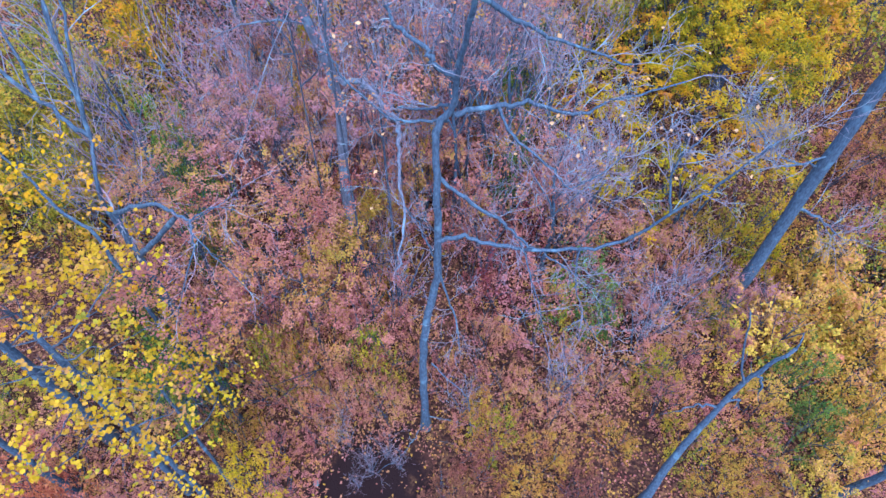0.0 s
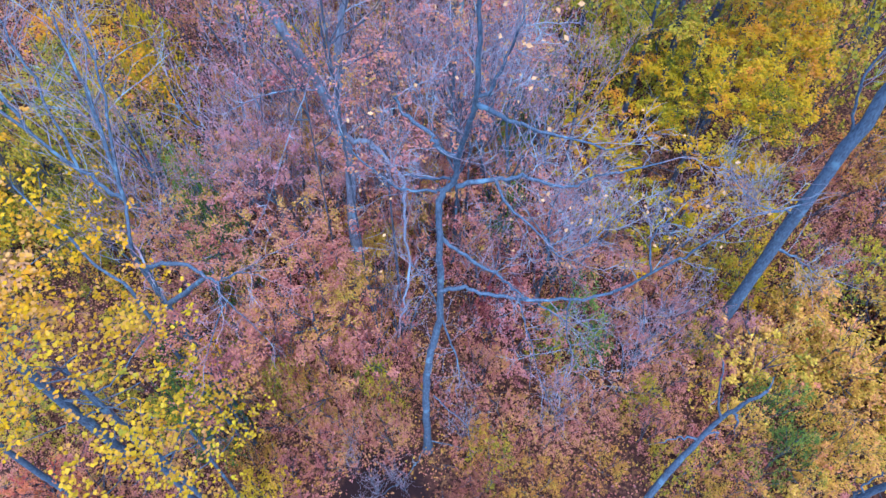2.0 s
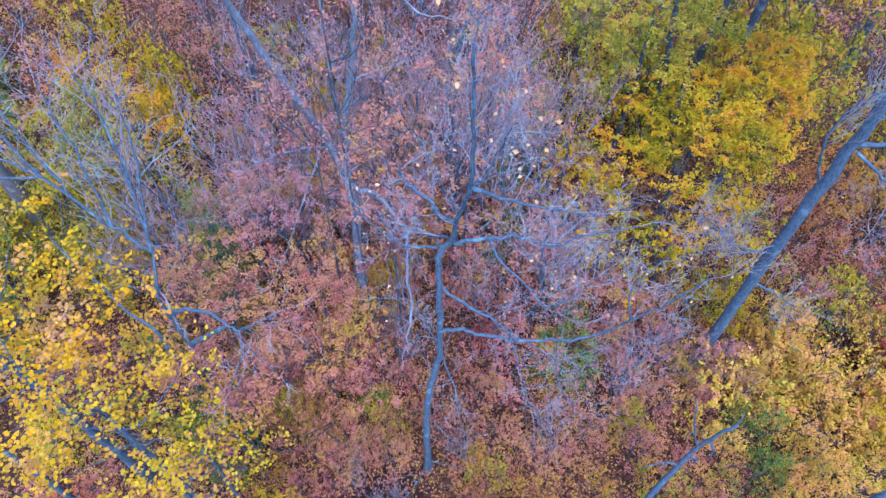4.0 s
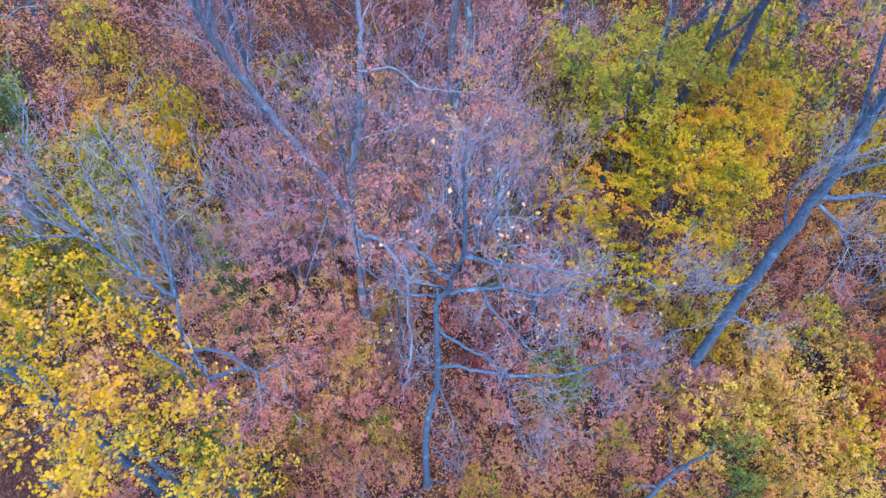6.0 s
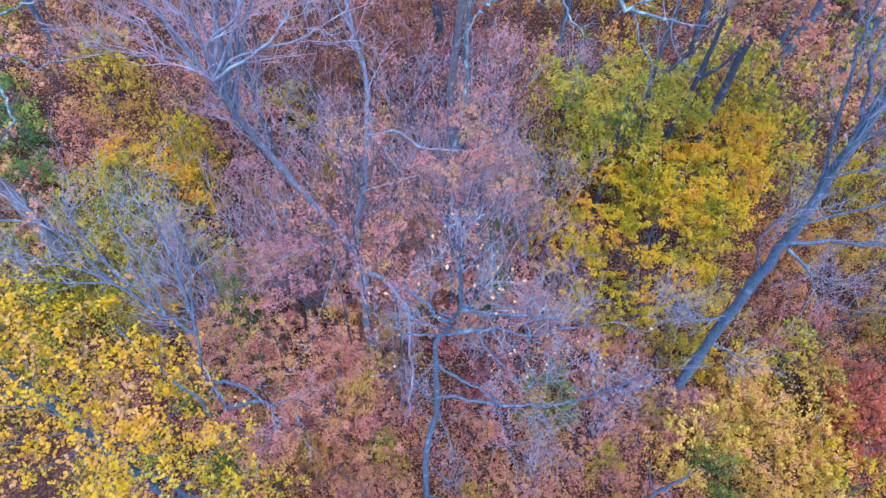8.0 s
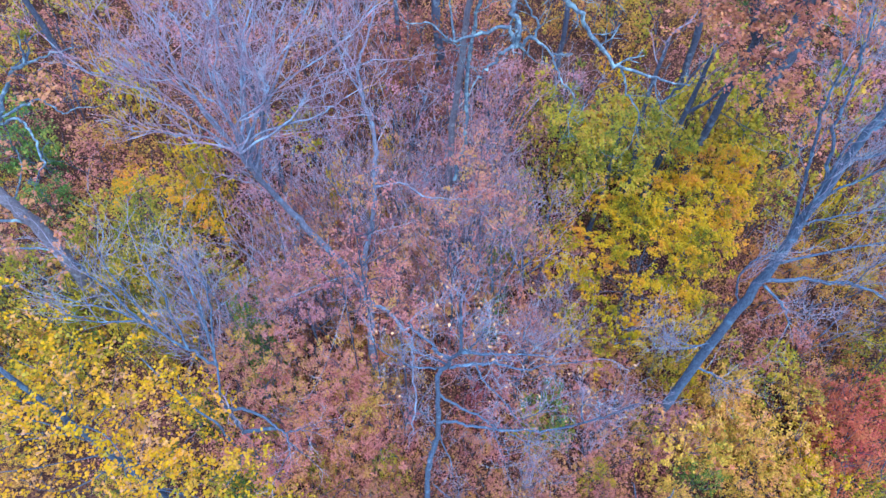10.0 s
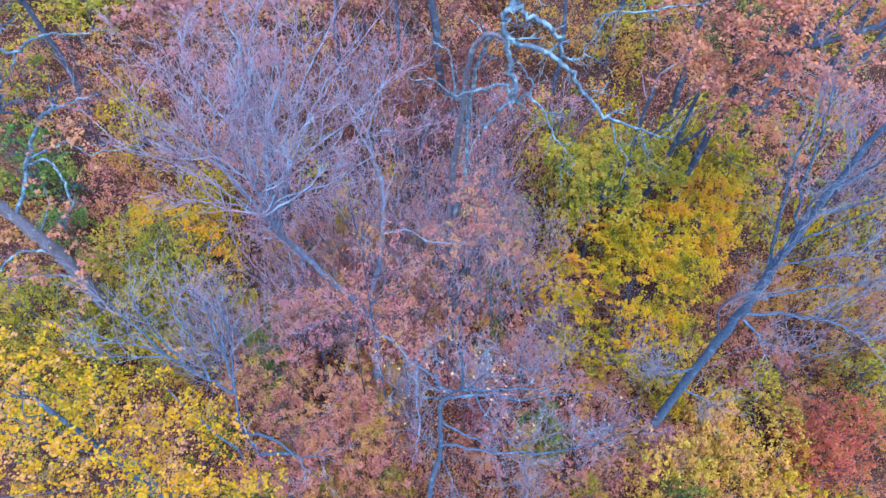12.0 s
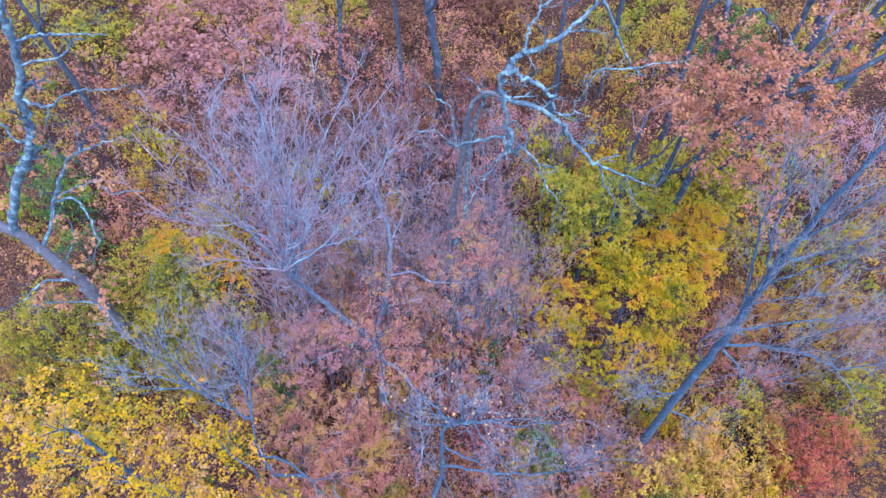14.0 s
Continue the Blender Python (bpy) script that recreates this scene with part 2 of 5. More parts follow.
def part(name, mesh, parent, label="", kind=""):
    ob = new(name, mesh)
    ob.parent = parent
    return tagged(ob, label, "", "", kind)


def curve(pts, per=5):
    """A smooth line through a few control points."""
    p = np.asarray(pts, float)
    q = np.vstack([2 * p[0] - p[1], p, 2 * p[-1] - p[-2]])
    out = []
    for i in range(1, len(q) - 2):
        for t in np.arange(per) / per:
            a, b, c, d = q[i - 1:i + 3]
            out.append(0.5 * (2 * b + (c - a) * t + (2 * a - 5 * b + 4 * c - d) * t * t + (3 * b - a - 3 * c + d) * t ** 3))
    return np.array(out + [p[-1]])


def unit(v):
    return v / (np.linalg.norm(v) + 1e-9)


def sprout(rng, geo, p, d, length, rad, level, rise=0.2, spread=0.8, kids=5, ends=None):
    """A twig that wanders, thins out and forks."""
    n = 4 if level else 3
    pts, step = [np.asarray(p, float)], length / n
    d = unit(np.asarray(d, float))
    for _ in range(n):
        d = unit(d + rng.normal(0, 0.24, 3) + np.array((0, 0, rise * 0.25)))
        pts.append(pts[-1] + d * step)
    pts = np.array(pts)
    geo.tube(pts, np.linspace(rad, max(rad * 0.4, 0.003), n + 1), 4 if rad > 0.02 else 3)
    if ends is not None and level == 0:
        ends.append(pts[-1])
    if level:
        for k in range(kids):
            i = min(n - 1, 1 + int(k * (n - 1) / max(1, kids - 1) + rng.uniform(0, 0.9)))
            base = unit(pts[min(i + 1, n)] - pts[i - 1])
            side = rng.normal(0, 1, 3)
            side = unit(side - base * (side @ base))
            sprout(rng, geo, pts[i], unit(base * rng.uniform(0.5, 1.0) + side * spread + np.array((0, 0, rise * 0.6))),
                   length * rng.uniform(0.38, 0.68), max(rad * 0.55, 0.004), level - 1, rise, spread, kids, ends)


def bark_line(rng, pts, r0, r1, per=6, knots=0.06, kink=0.0):
    """A limb's line and its uneven radii."""
    line = curve(pts, per)
    s = np.linspace(0, 1, len(line))
    rad = (r0 + (r1 - r0) * s ** 0.9) * (1 + rng.normal(0, knots, len(line)))
    if kink:
        line[2:-1:3] += rng.normal(0, kink, line[2:-1:3].shape)
    if len(line) > 3:
        line[1:-1] += rng.normal(0, 0.10 * min(r0, 0.3), (len(line) - 2, 3))
    return line, np.maximum(rad, 0.006)


def tree(label, trunk, limbs=(), bark=BARK, twigs=None, seed=1, category="tree", twig_material=None, name="tree", group="", flare=True, trunk_bark=None, stout=1.0, kink=0.07, plain=0):
    """A trunk and its limbs through control points; twigs = (per limb, length, level, rise, spread, kids)."""
    rng = np.random.default_rng(seed)
    pts, r0, r1 = trunk
    pts = [tuple(q) for q in pts]
    base = np.array(pts[0], float)
    base[2] = float(ground_z(base[0], base[1]))
    t = root(name, base, label, category, group)
    line, rad = bark_line(rng, np.asarray(pts, float) - base, r0, r1, 6, 0.04)
    if flare:
        hgt = line[:, 2]
        rad = rad * (1 + 0.55 * np.exp(-np.maximum(hgt, 0) / 0.5))
    g = Geo()
    g.tube(line, rad, 12, True)
    part("trunk", g.mesh("trunk", trunk_bark or bark, True), t)
    tw, ends = Geo(), []
    jobs = [(line[len(line) * 2 // 3:], r1, False)]
    for k, (lp, a, b) in enumerate(limbs):
        ll, lr = bark_line(rng, np.asarray(lp, float) - base, a, b, kink=min(kink, 0.9 * a))
        g = Geo()
        g.tube(ll, lr, 8, True)
        part("limb", g.mesh("limb", bark, True), t)
        jobs.append((ll, b, k >= len(limbs) - plain))
    if twigs:
        count, length, level, rise, spread, kids = twigs
        for ll, b, few in jobs:
            if few and b > 0.03:
                continue
            n, size, fork = (3, 0.35 * length, max(0, level - 1)) if few else (count, length, level)
            for k in range(n):
                s = 0.25 + 0.75 * (k + rng.uniform(0, 0.9)) / n
                i = min(len(ll) - 2, int(s * (len(ll) - 1)))
                along = unit(ll[i + 1] - ll[i])
                side = rng.normal(0, 1, 3)
                side = unit(side - along * (side @ along))
                sprout(rng, tw, ll[i], along * 0.6 + side * spread + np.array((0, 0, rise)), size * rng.uniform(0.5, 1.2) * (1.15 - 0.5 * s),
                       max(0.010 * stout, b * 0.4), fork, rise, spread, kids, ends)
            sprout(rng, tw, ll[-1], unit(ll[-1] - ll[-2]), size * 0.9, max(0.010 * stout, b * 0.7), fork, rise, spread, kids, ends)
        part("twig_crown", tw.mesh("twig_crown", twig_material or TWIG), t, "fine bare violet-grey twigs", "stuff")
    return t, np.array(ends) if ends else np.zeros((0, 3)), base


def sprays(rng, centres, radius, each, droop=0.25):
    """Places of leaves in flat drooping sprays."""
    c = np.repeat(centres, each, axis=0)
    r = np.repeat(radius, each) * np.sqrt(rng.uniform(0, 1, len(c)))
    a = rng.uniform(0, 2 * math.pi, len(c))
    tx, ty = (np.repeat(rng.normal(0, 0.22, len(centres)), each) for _ in range(2))
    x, y = r * np.cos(a), r * np.sin(a)
    z = x * tx + y * ty - droop * r * r / np.repeat(radius, each) + rng.normal(0, 0.05, len(c))
    return c + np.stack([x, y, z], 1)


SHAPES, LEAFAGE, THICKET = {}, {}, {}


def boughs(rng, centres, radius, per, each):
    """Leaves on flat boughs: every bough is a loose tier of small sprays."""
    c = np.repeat(centres, per, axis=0)
    R = np.repeat(radius, per)
    a, q = rng.uniform(0, 2 * math.pi, len(c)), np.sqrt(rng.uniform(0, 1, len(c)))
    c = c + np.stack([R * q * np.cos(a), R * q * np.sin(a), -0.25 * R * q * q + rng.normal(0, 0.07, len(c))], 1)
    return sprays(rng, c, R * rng.uniform(0.17, 0.33, len(c)), each)


def shrub_shapes(palette, which, far):
    """Stems and crown of a bush about 1.6 m in radius and 2.4 m high, shared by alike bushes."""
    key = (palette, which, far)
    if key not in SHAPES:
        rng = np.random.default_rng(1000 + 17 * which + sum(map(ord, palette)))
        n = 42
        a, u = rng.uniform(0, 2 * math.pi, n), rng.uniform(0.0, 1.0, n)
        lump = 1 + 0.2 * np.sin(3 * a + which) + 0.14 * np.sin(5 * a + 2.3 * which) + rng.normal(0, 0.1, n)
        el = np.arcsin(u) * 0.98
        depth = rng.choice([1.0, 0.85, 0.6], n, p=[0.65, 0.2, 0.15])
        c = np.stack([1.5 * np.cos(el) * np.cos(a) * lump * depth, 1.5 * np.cos(el) * np.sin(a) * lump * depth,
                      0.3 + 2.0 * np.sin(el) * depth * (0.85 + 0.25 * lump * 0.6) + rng.normal(0, 0.14, n)], 1)
        g = Geo()
        small = {"rust": 0.059, "rose": 0.059, "mauve": 0.058, "ochre": 0.062, "wine": 0.059, "pale": 0.09}.get(palette, 0.088)
        each = 6 if far else 16 if small < 0.07 else 10
        g.leaves(rng, boughs(rng, c, rng.uniform(0.30, 0.56, n), 6, each), small * (1.45 if far else 1.0), 0.42)
        loose = rng.normal(0, 1, (120 if far else 260, 3)) * (0.8, 0.8, 0.5) + (0, 0, 1.2)
        loose[:, 2] = np.abs(loose[:, 2])
        g.leaves(rng, loose, small, 0.7)
        crown = g.mesh(palette + "_crown", LEAF[palette])
        LEAFAGE[key] = (np.concatenate(g.v), np.concatenate(g.f3))
        stems = []
        for k in range(3):
            g = Geo()
            b = 2.1 * k + rng.uniform(0, 1.2)
            d = np.array((math.cos(b) * 0.55, math.sin(b) * 0.55, 1.0))
            sprout(rng, g, (0.1 * math.cos(b), 0.1 * math.sin(b), -0.05), d, 2.2, 0.03, 1, 0.5, 0.8, 3 if far else 5)
            stems.append(g.mesh("stem", BARK_DARK))
        SHAPES[key] = (crown, stems)
    return SHAPES[key]


LOOKS = {
    "rust": ("shrub with dense rusty red-brown autumn leaves", "shrub"),
    "rose": ("shrub with rosy red fading leaves", "shrub"),
    "mauve": ("shrub with dusty pink and mauve fading leaves", "shrub"),
    "ochre": ("shrub with orange-brown and ochre autumn leaves", "shrub"),
    "olive": ("shrub with olive green leaves turning yellow", "shrub"),
    "green": ("low shrub with dark green leaves", "shrub"),
    "gold": ("small tree with golden yellow-green leaves", "shrub"),
    "pale": ("shrub with pale yellow and peach leaves", "shrub"),
    "umber": ("shrub with dark red-brown withered leaves", "shrub"),
    "lemon": ("shrub with small lemon yellow leaves", "shrub"),
    "wine": ("shrub with dark wine red autumn leaves", "shrub"),
    "crimson": ("shrub with crimson red autumn leaves", "shrub"),
}
dice = np.random.default_rng(77)
PLANTED = []


def shrub(palette, x, y, r, h):
    """A bush on the forest floor, r metres in radius and h high."""
    crown, stems = shrub_shapes(palette, int(dice.integers(0, 3)), y > 19 or y < 2.5)
    PLANTED.append((x, y, r))
    label, category = LOOKS[palette]
    t = root("shrub", (x, y, float(ground_z(x, y)) - 0.03), label, category, palette + " undergrowth")
    t.rotation_euler = (0, 0, dice.uniform(0, 6.28))
    t.scale = (r / 1.6, r / 1.6, h / 2.4)
    for s in stems:
        part("stem", s, t)
    part("crown", crown, t, "", "stuff")
    return t


def far_bush(palette, x, y, r, h):
    """A bush too far off to pick out: its leaves join the thicket of its colour."""
    which = int(dice.integers(0, 3))
    shrub_shapes(palette, which, True)
    v, f = LEAFAGE[(palette, which, True)]
    a = dice.uniform(0, 6.28)
    turn = np.array(((math.cos(a), -math.sin(a), 0), (math.sin(a), math.cos(a), 0), (0, 0, 1)))
    g = THICKET.setdefault(palette, Geo())
    g.v.append((v * (r / 1.6, r / 1.6, h / 2.4)) @ turn.T + (x, y, float(ground_z(x, y)) - 0.03))
    g.f3.append(f + g.n)
    g.n += len(v)
    PLANTED.append((x, y, r))


# ---- ground ----
def build_ground():
    inner = np.linspace(-60, 60, 161)
    outer = np.array([80, 120, 200, 400, 900, 2500.0])
    ax = np.concatenate([-outer[::-1], inner, outer])
    X, Y = np.meshgrid(ax, ax, indexing="ij")
    Z = ground_z(X, Y)
    near = (np.abs(X) < 61) & (np.abs(Y) < 61)
    for i, j in zip(*np.nonzero(near)):
        Z[i, j] += 0.22 * noise.noise((X[i, j] * 0.25, Y[i, j] * 0.25, 0)) + 0.07 * noise.noise((X[i, j] * 1.1, Y[i, j] * 1.1, 3)) - 0.1
    Z -= 0.5 * np.exp(-0.8 * (X + 1.9) ** 2 - 2.0 * (Y - 5.2) ** 2)
    k = len(ax)
    idx = np.arange(k * k).reshape(k, k)
    g = Geo()
    g.v.append(np.stack([X, Y, Z], -1).reshape(-1, 3))
    g.f4.append(np.stack([idx[:-1, :-1], idx[1:, :-1], idx[1:, 1:], idx[:-1, 1:]], -1).reshape(-1, 4))
    g.n = k * k
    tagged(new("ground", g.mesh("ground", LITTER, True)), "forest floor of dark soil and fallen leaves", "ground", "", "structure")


build_ground()


def undergrowth(palette, count, seed, low, high, label, keep):
    """Seedlings and fallen leaves between the shrubs, in mounds."""
    rng = np.random.default_rng(seed)
    x, y = rng.uniform(-32, 32, count), rng.uniform(-4, 48, count)
    ok = (np.abs(x) < 8 + 0.8 * np.maximum(y, 0)) & keep(x, y, rng) & ((0.45 * (x + 1.8) ** 2 + 1.5 * (y - 5.1) ** 2 > rng.uniform(0.6, 1.2, count)) | (rng.uniform(0, 1, count) < 0.13))
    x, y = x[ok], y[ok]
    mound = 0.5 + 0.5 * np.sin(x * 1.3 + seed) * np.sin(y * 1.1 + 0.7 * seed) + 0.3 * np.sin(x * 3.1) * np.sin(y * 2.7 + seed)
    z = ground_z(x, y) + low + (high - low) * np.clip(mound, 0.02, 1) * rng.uniform(0, 1, len(x)) ** 0.6
    g = Geo()
    g.leaves(rng, np.stack([x, y, z], 1), 0.08, 0.55)
    tagged(new("undergrowth", g.mesh("undergrowth", LEAF[palette])), label, "undergrowth", "", "stuff")


def left_of(x, y, rng):
    return np.sin(x * 0.31 + 1.0) + np.sin(y * 0.37 + 0.4) + rng.normal(0, 0.5, len(x)) < 0.3


undergrowth("rust", 90000, 5, -0.05, 0.9, "rusty seedlings and fallen leaves on the forest floor", lambda x, y, rng: rng.uniform(0, 1, len(x)) < 0.75)
undergrowth("rust", 270000, 8, -0.05, 0.7, "low rusty seedlings under the bare trees", lambda x, y, rng: (y > 2) & (y < 22) & (np.abs(x) < 16) & (rng.uniform(0, 1, len(x)) < 0.5))
undergrowth("mauve", 60000, 6, -0.05, 1.0, "dusty pink low undergrowth between the shrubs", left_of)
undergrowth("ochre", 50000, 7, -0.05, 1.1, "ochre low undergrowth between the shrubs", lambda x, y, rng: ~left_of(x, y, rng))

# ---- the bare trees ----
CENTRE_HIGH = [
    ([(0.2, 7.6, 11.5), (-0.1, 7.7, 11.6), (-0.2, 7.8, 11.8), (-0.7, 8.1, 12), (-0.8, 8.2, 12.3)], 0.05, 0.025),
    ([(0.1, 7.9, 10.4), (-0.3, 7.9, 10.4), (-0.8, 7.9, 10.4), (-1.2, 8, 10.7), (-1.6, 8, 11.2), (-1.8, 8, 11.8)], 0.032, 0.012),
    ([(0.2, 7.8, 10.6), (0.9, 7.8, 10.8), (1.5, 7.8, 10.8), (2.1, 7.7, 10.7), (2.8, 7.7, 11), (3.7, 7.6, 11.4)], 0.05, 0.014),
    ([(0.9, 7.8, 10.8), (1.1, 7.5, 10.5), (1.6, 7, 10.3), (2, 6.5, 10.2)], 0.032, 0.014),
    ([(0.4, 6.9, 13.2), (1, 7.1, 12.7), (1.6, 7.3, 12.3), (2.8, 7.6, 11.7)], 0.045, 0.015),
    ([(0.4, 6.9, 13.3), (0.6, 6.8, 13.5), (0.8, 6.7, 14.2), (0.9, 6.6, 14.7)], 0.03, 0.012),
    ([(0.1, 7.8, 10.8), (-0.3, 8.2, 10.4), (-0.8, 8.6, 10.1)], 0.03, 0.02),
]
CENTRE_LOW = [
    ([(-0.1, 7.4, 7.8), (0.5, 7.3, 8), (1.4, 7.2, 7.8), (2.6, 7.1, 7.9), (3.5, 7, 8.4), (4, 6.8, 9.4), (4.4, 6.7, 10.1), (4.9, 6.6, 11.1)], 0.052, 0.016),
    ([(-0.1, 7.6, 9.4), (0.5, 7.4, 8.9), (1.1, 7.3, 8.5), (1.5, 7.2, 8.1), (2, 7.1, 7.7), (2.7, 6.9, 7.3)], 0.045, 0.014),
    ([(1.5, 7.2, 8), (1.8, 6.7, 7.2), (2.1, 6.2, 6.2)], 0.02, 0.008),
    ([(3.9, 6.8, 9.3), (3.7, 6.9, 10.2), (4, 7, 10.9)], 0.025, 0.01),
    ([(-0.1, 7.5, 6.8), (-0.3, 7.4, 7.7), (-0.5, 7.4, 8.4), (-0.7, 7.3, 8.9)], 0.025, 0.012),
    ([(-0.1, 7.4, 6.8), (0.1, 7.2, 6.1), (0.3, 7.1, 5.3), (0.4, 6.9, 4.3)], 0.03, 0.015),
    ([(2, 6.5, 10.2), (2.5, 6.6, 10.5), (2.9, 6.8, 10.9)], 0.014, 0.008),
    ([(2.6, 7, 8.1), (2.6, 6.9, 7.5), (2.8, 6.6, 6.6), (3.4, 6.4, 5.5)], 0.02, 0.008),
]
CENTRE_FOOT = [
    ([(-0.27, 6.7, 3.98), (0.09, 6.5, 3.57), (0.61, 6.4, 2.72), (0.74, 6.3, 1.23), (0.9, 6.2, 0.05)], 0.02, 0.008),
    ([(-0.55, 6.7, 0.4), (-0.84, 6.2, 0.3), (-1.16, 5.8, 0.2), (-1.94, 5.3, 0.1)], 0.025, 0.008),
    ([(-0.45, 6.7, 0.8), (0.26, 6.5, 0.9), (0.84, 6.4, 0.8)], 0.018, 0.008),
]
centre, tips, _ = tree(
    "slender crooked grey tree, nearly bare, with long level limbs",
    ([(-0.5, 6.7, 0), (-0.5, 6.8, 2.2), (-0.42, 7.1, 4.8), (-0.12, 7.4, 6.6), (-0.1, 7.5, 8.8), (-0.1, 7.7, 10.3), (0.16, 7.75, 10.8), (0.22, 7.6, 11.5), (0.4, 6.9, 13.2), (0.4, 6.7, 14.5), (0.33, 6.4, 16.1)], 0.115, 0.022),
    CENTRE_HIGH + CENTRE_LOW + CENTRE_FOOT, twigs=(7, 1.2, 2, 0.1, 0.75, 4), seed=11, twig_material=TWIG_BLUE, plain=3, kink=0.05)
g = Geo()
pick = np.random.default_rng(3)
top = tips[tips[:, 2] > 9.5]
g.leaves(pick, top[pick.integers(0, len(top), 140)] + pick.normal(0, 0.1, (140, 3)), 0.08, 0.8)
part("foliage", g.mesh("foliage", LEAF["cream"]), centre, "last few cream and orange leaves", "stuff")

# the dome of the pinkish tree: long limbs fanning out of one hub
HUB = np.array((-4.0, 9.2, 17.0))
DOME = ((-6.4, 9.5, 18.8), (-6.5, 10.5, 19.2), (-6.4, 11.5, 19.3), (-5.9, 12.5, 19.5), (-5.1, 13.2, 19.6), (-4.3, 13.8, 19.6), (-3.4, 13.8, 19.6), (-2.5, 13.4, 19.4), (-1.9, 12.8, 19.1),
        (-1.4, 11.8, 18.6), (-1.4, 10.9, 18.0), (-2.0, 10.3, 17.5), (-4.8, 9.5, 19.2), (-4.2, 10.5, 19.6), (-3.3, 11.0, 19.6), (-2.6, 11.0, 18.7), (-3.2, 9.5, 18.4), (-4.2, 12.0, 19.9), (-5.6, 11.0, 19.6), (-5.4, 9.0, 17.8))
fan = []
for k, tip in enumerate(DOME):
    d = np.array(tip) - HUB
    side = 0.25 * math.sin(2.7 * k)
    fork = HUB + (k % 5) * np.array((0.02, 0.14, -0.34)) * 0.8
    fan.append(([tuple(fork), tuple(HUB + d * (0.3, 0.3, 0.45) + (side, 0, 0)), tuple(HUB + d * (0.65, 0.65, 0.8) - (side, 0, 0)), tip], 0.022 + 0.009 * (k % 3), 0.010))
HANGING = [
    ([(-2.5, 11.2, 8.6), (-2.4, 11.3, 10.5), (-2.0, 11.3, 12.2), (-1.8, 11.3, 13.7), (-1.7, 11.7, 15), (-1.9, 12.1, 16.1), (-2, 12.3, 16.7)], 0.085, 0.04),
    ([(-1.9, 12, 16.2), (-2.4, 12.5, 17.1), (-2.5, 13, 18)], 0.03, 0.015),
    ([(-2, 12.3, 16.7), (-1.6, 12.8, 17.7), (-1.4, 13.2, 18.4)], 0.03, 0.015),
    ([(-1.7, 11.1, 14.1), (-1, 11.2, 14.1), (-0.4, 11.2, 13.6), (0.7, 11.3, 13.4)], 0.036, 0.01),
    ([(-2.4, 11.0, 9.0), (-1.6, 10.2, 9.4), (-1.2, 9.8, 9.2), (-0.9, 9.5, 9), (-0.9, 9.2, 8.7), (-0.9, 8.8, 8.3), (-0.8, 8.1, 7.6), (-1, 7.4, 6.8)], 0.065, 0.022),
    ([(-2.9, 10.9, 10.9), (-2.6, 9.6, 11.5), (-2.8, 8.4, 11.3), (-3.1, 7.8, 10.7), (-3.3, 7.6, 10.3), (-3.5, 7.4, 10.0)], 0.008, 0.006),
    ([(-2.75, 11.0, 10.3), (-3.3, 10.6, 10.6), (-3.9, 10.2, 10.7), (-4.5, 10.0, 10.5)], 0.028, 0.01),
]
tree("tall bare tree with a dome of fine pinkish twigs",
     ([(-2.7, 11.4, 1), (-2.6, 11.2, 5.6), (-2.4, 11.2, 8.3), (-2.8, 11.0, 10.6), (-3.3, 10.6, 12.4), (-3.8, 10.3, 14.2), (-4.0, 9.7, 15.8), tuple(HUB)], 0.15, 0.045),
     fan + HANGING, bark=BARK_HAZE, twigs=(9, 1.5, 2, 0.42, 0.68, 4), seed=21, stout=1.15, plain=4, kink=0.04)

FORKS = [
    ([(-6.4, 8.3, 9.7), (-7, 8.4, 10.4), (-7.8, 8.5, 11.8), (-8.5, 8.6, 12.2), (-9.5, 8.7, 12.5)], 0.05, 0.014),
    ([(-7.8, 8.5, 11.8), (-8.3, 8.8, 12.7), (-8.8, 9.1, 13.1), (-9.2, 9.3, 13.5)], 0.035, 0.012),
    ([(-7.5, 8.5, 11.2), (-8, 8.9, 12.3), (-8.4, 9.3, 13.1), (-8.4, 9.5, 13.7)], 0.035, 0.012),
    ([(-6.4, 8.3, 9.7), (-6.4, 8.8, 11.4), (-6.5, 9.2, 12.6), (-6.8, 9.6, 13.4)], 0.045, 0.012),
    ([(-7, 8.4, 10.4), (-7.4, 9.2, 12.2), (-7.7, 9.7, 13.2)], 0.035, 0.012),
    ([(-7.8, 8.5, 11.8), (-8.9, 8.4, 11.9), (-9.4, 8.3, 12.5)], 0.03, 0.012),
    ([(-6.3, 8.3, 10.2), (-6.1, 9, 12), (-6.2, 9.4, 12.8)], 0.03, 0.012),
]
tree("bare forked tree leaning over yellow undergrowth",
     ([(-6.6, 7.9, 0.1), (-6.6, 7.8, 4.0), (-6.5, 7.75, 7.6), (-6.5, 7.75, 8.5), (-6.35, 7.8, 9.2), (-6.4, 8.3, 9.7), (-6.35, 8.6, 10.9), (-6.3, 8.9, 12.0)], 0.062, 0.02),
     FORKS, twigs=(8, 1.7, 2, 0.3, 0.6, 3), seed=31, twig_material=TWIG_BLUE, stout=1.2)

tree("dead bare stem leaning out of the leaves",
     ([(-6.3, 7.0, 0), (-6.4, 7.0, 5.0), (-6.45, 7.05, 7.6), (-6.5, 7.1, 8.4), (-7.1, 7.4, 8.7), (-7.6, 7.8, 9.1), (-8.1, 8.1, 9.5), (-8.5, 8.4, 10.0)], 0.05, 0.018), twigs=(2, 0.5, 0, 0.2, 0.8, 2), seed=33, twig_material=BARK)

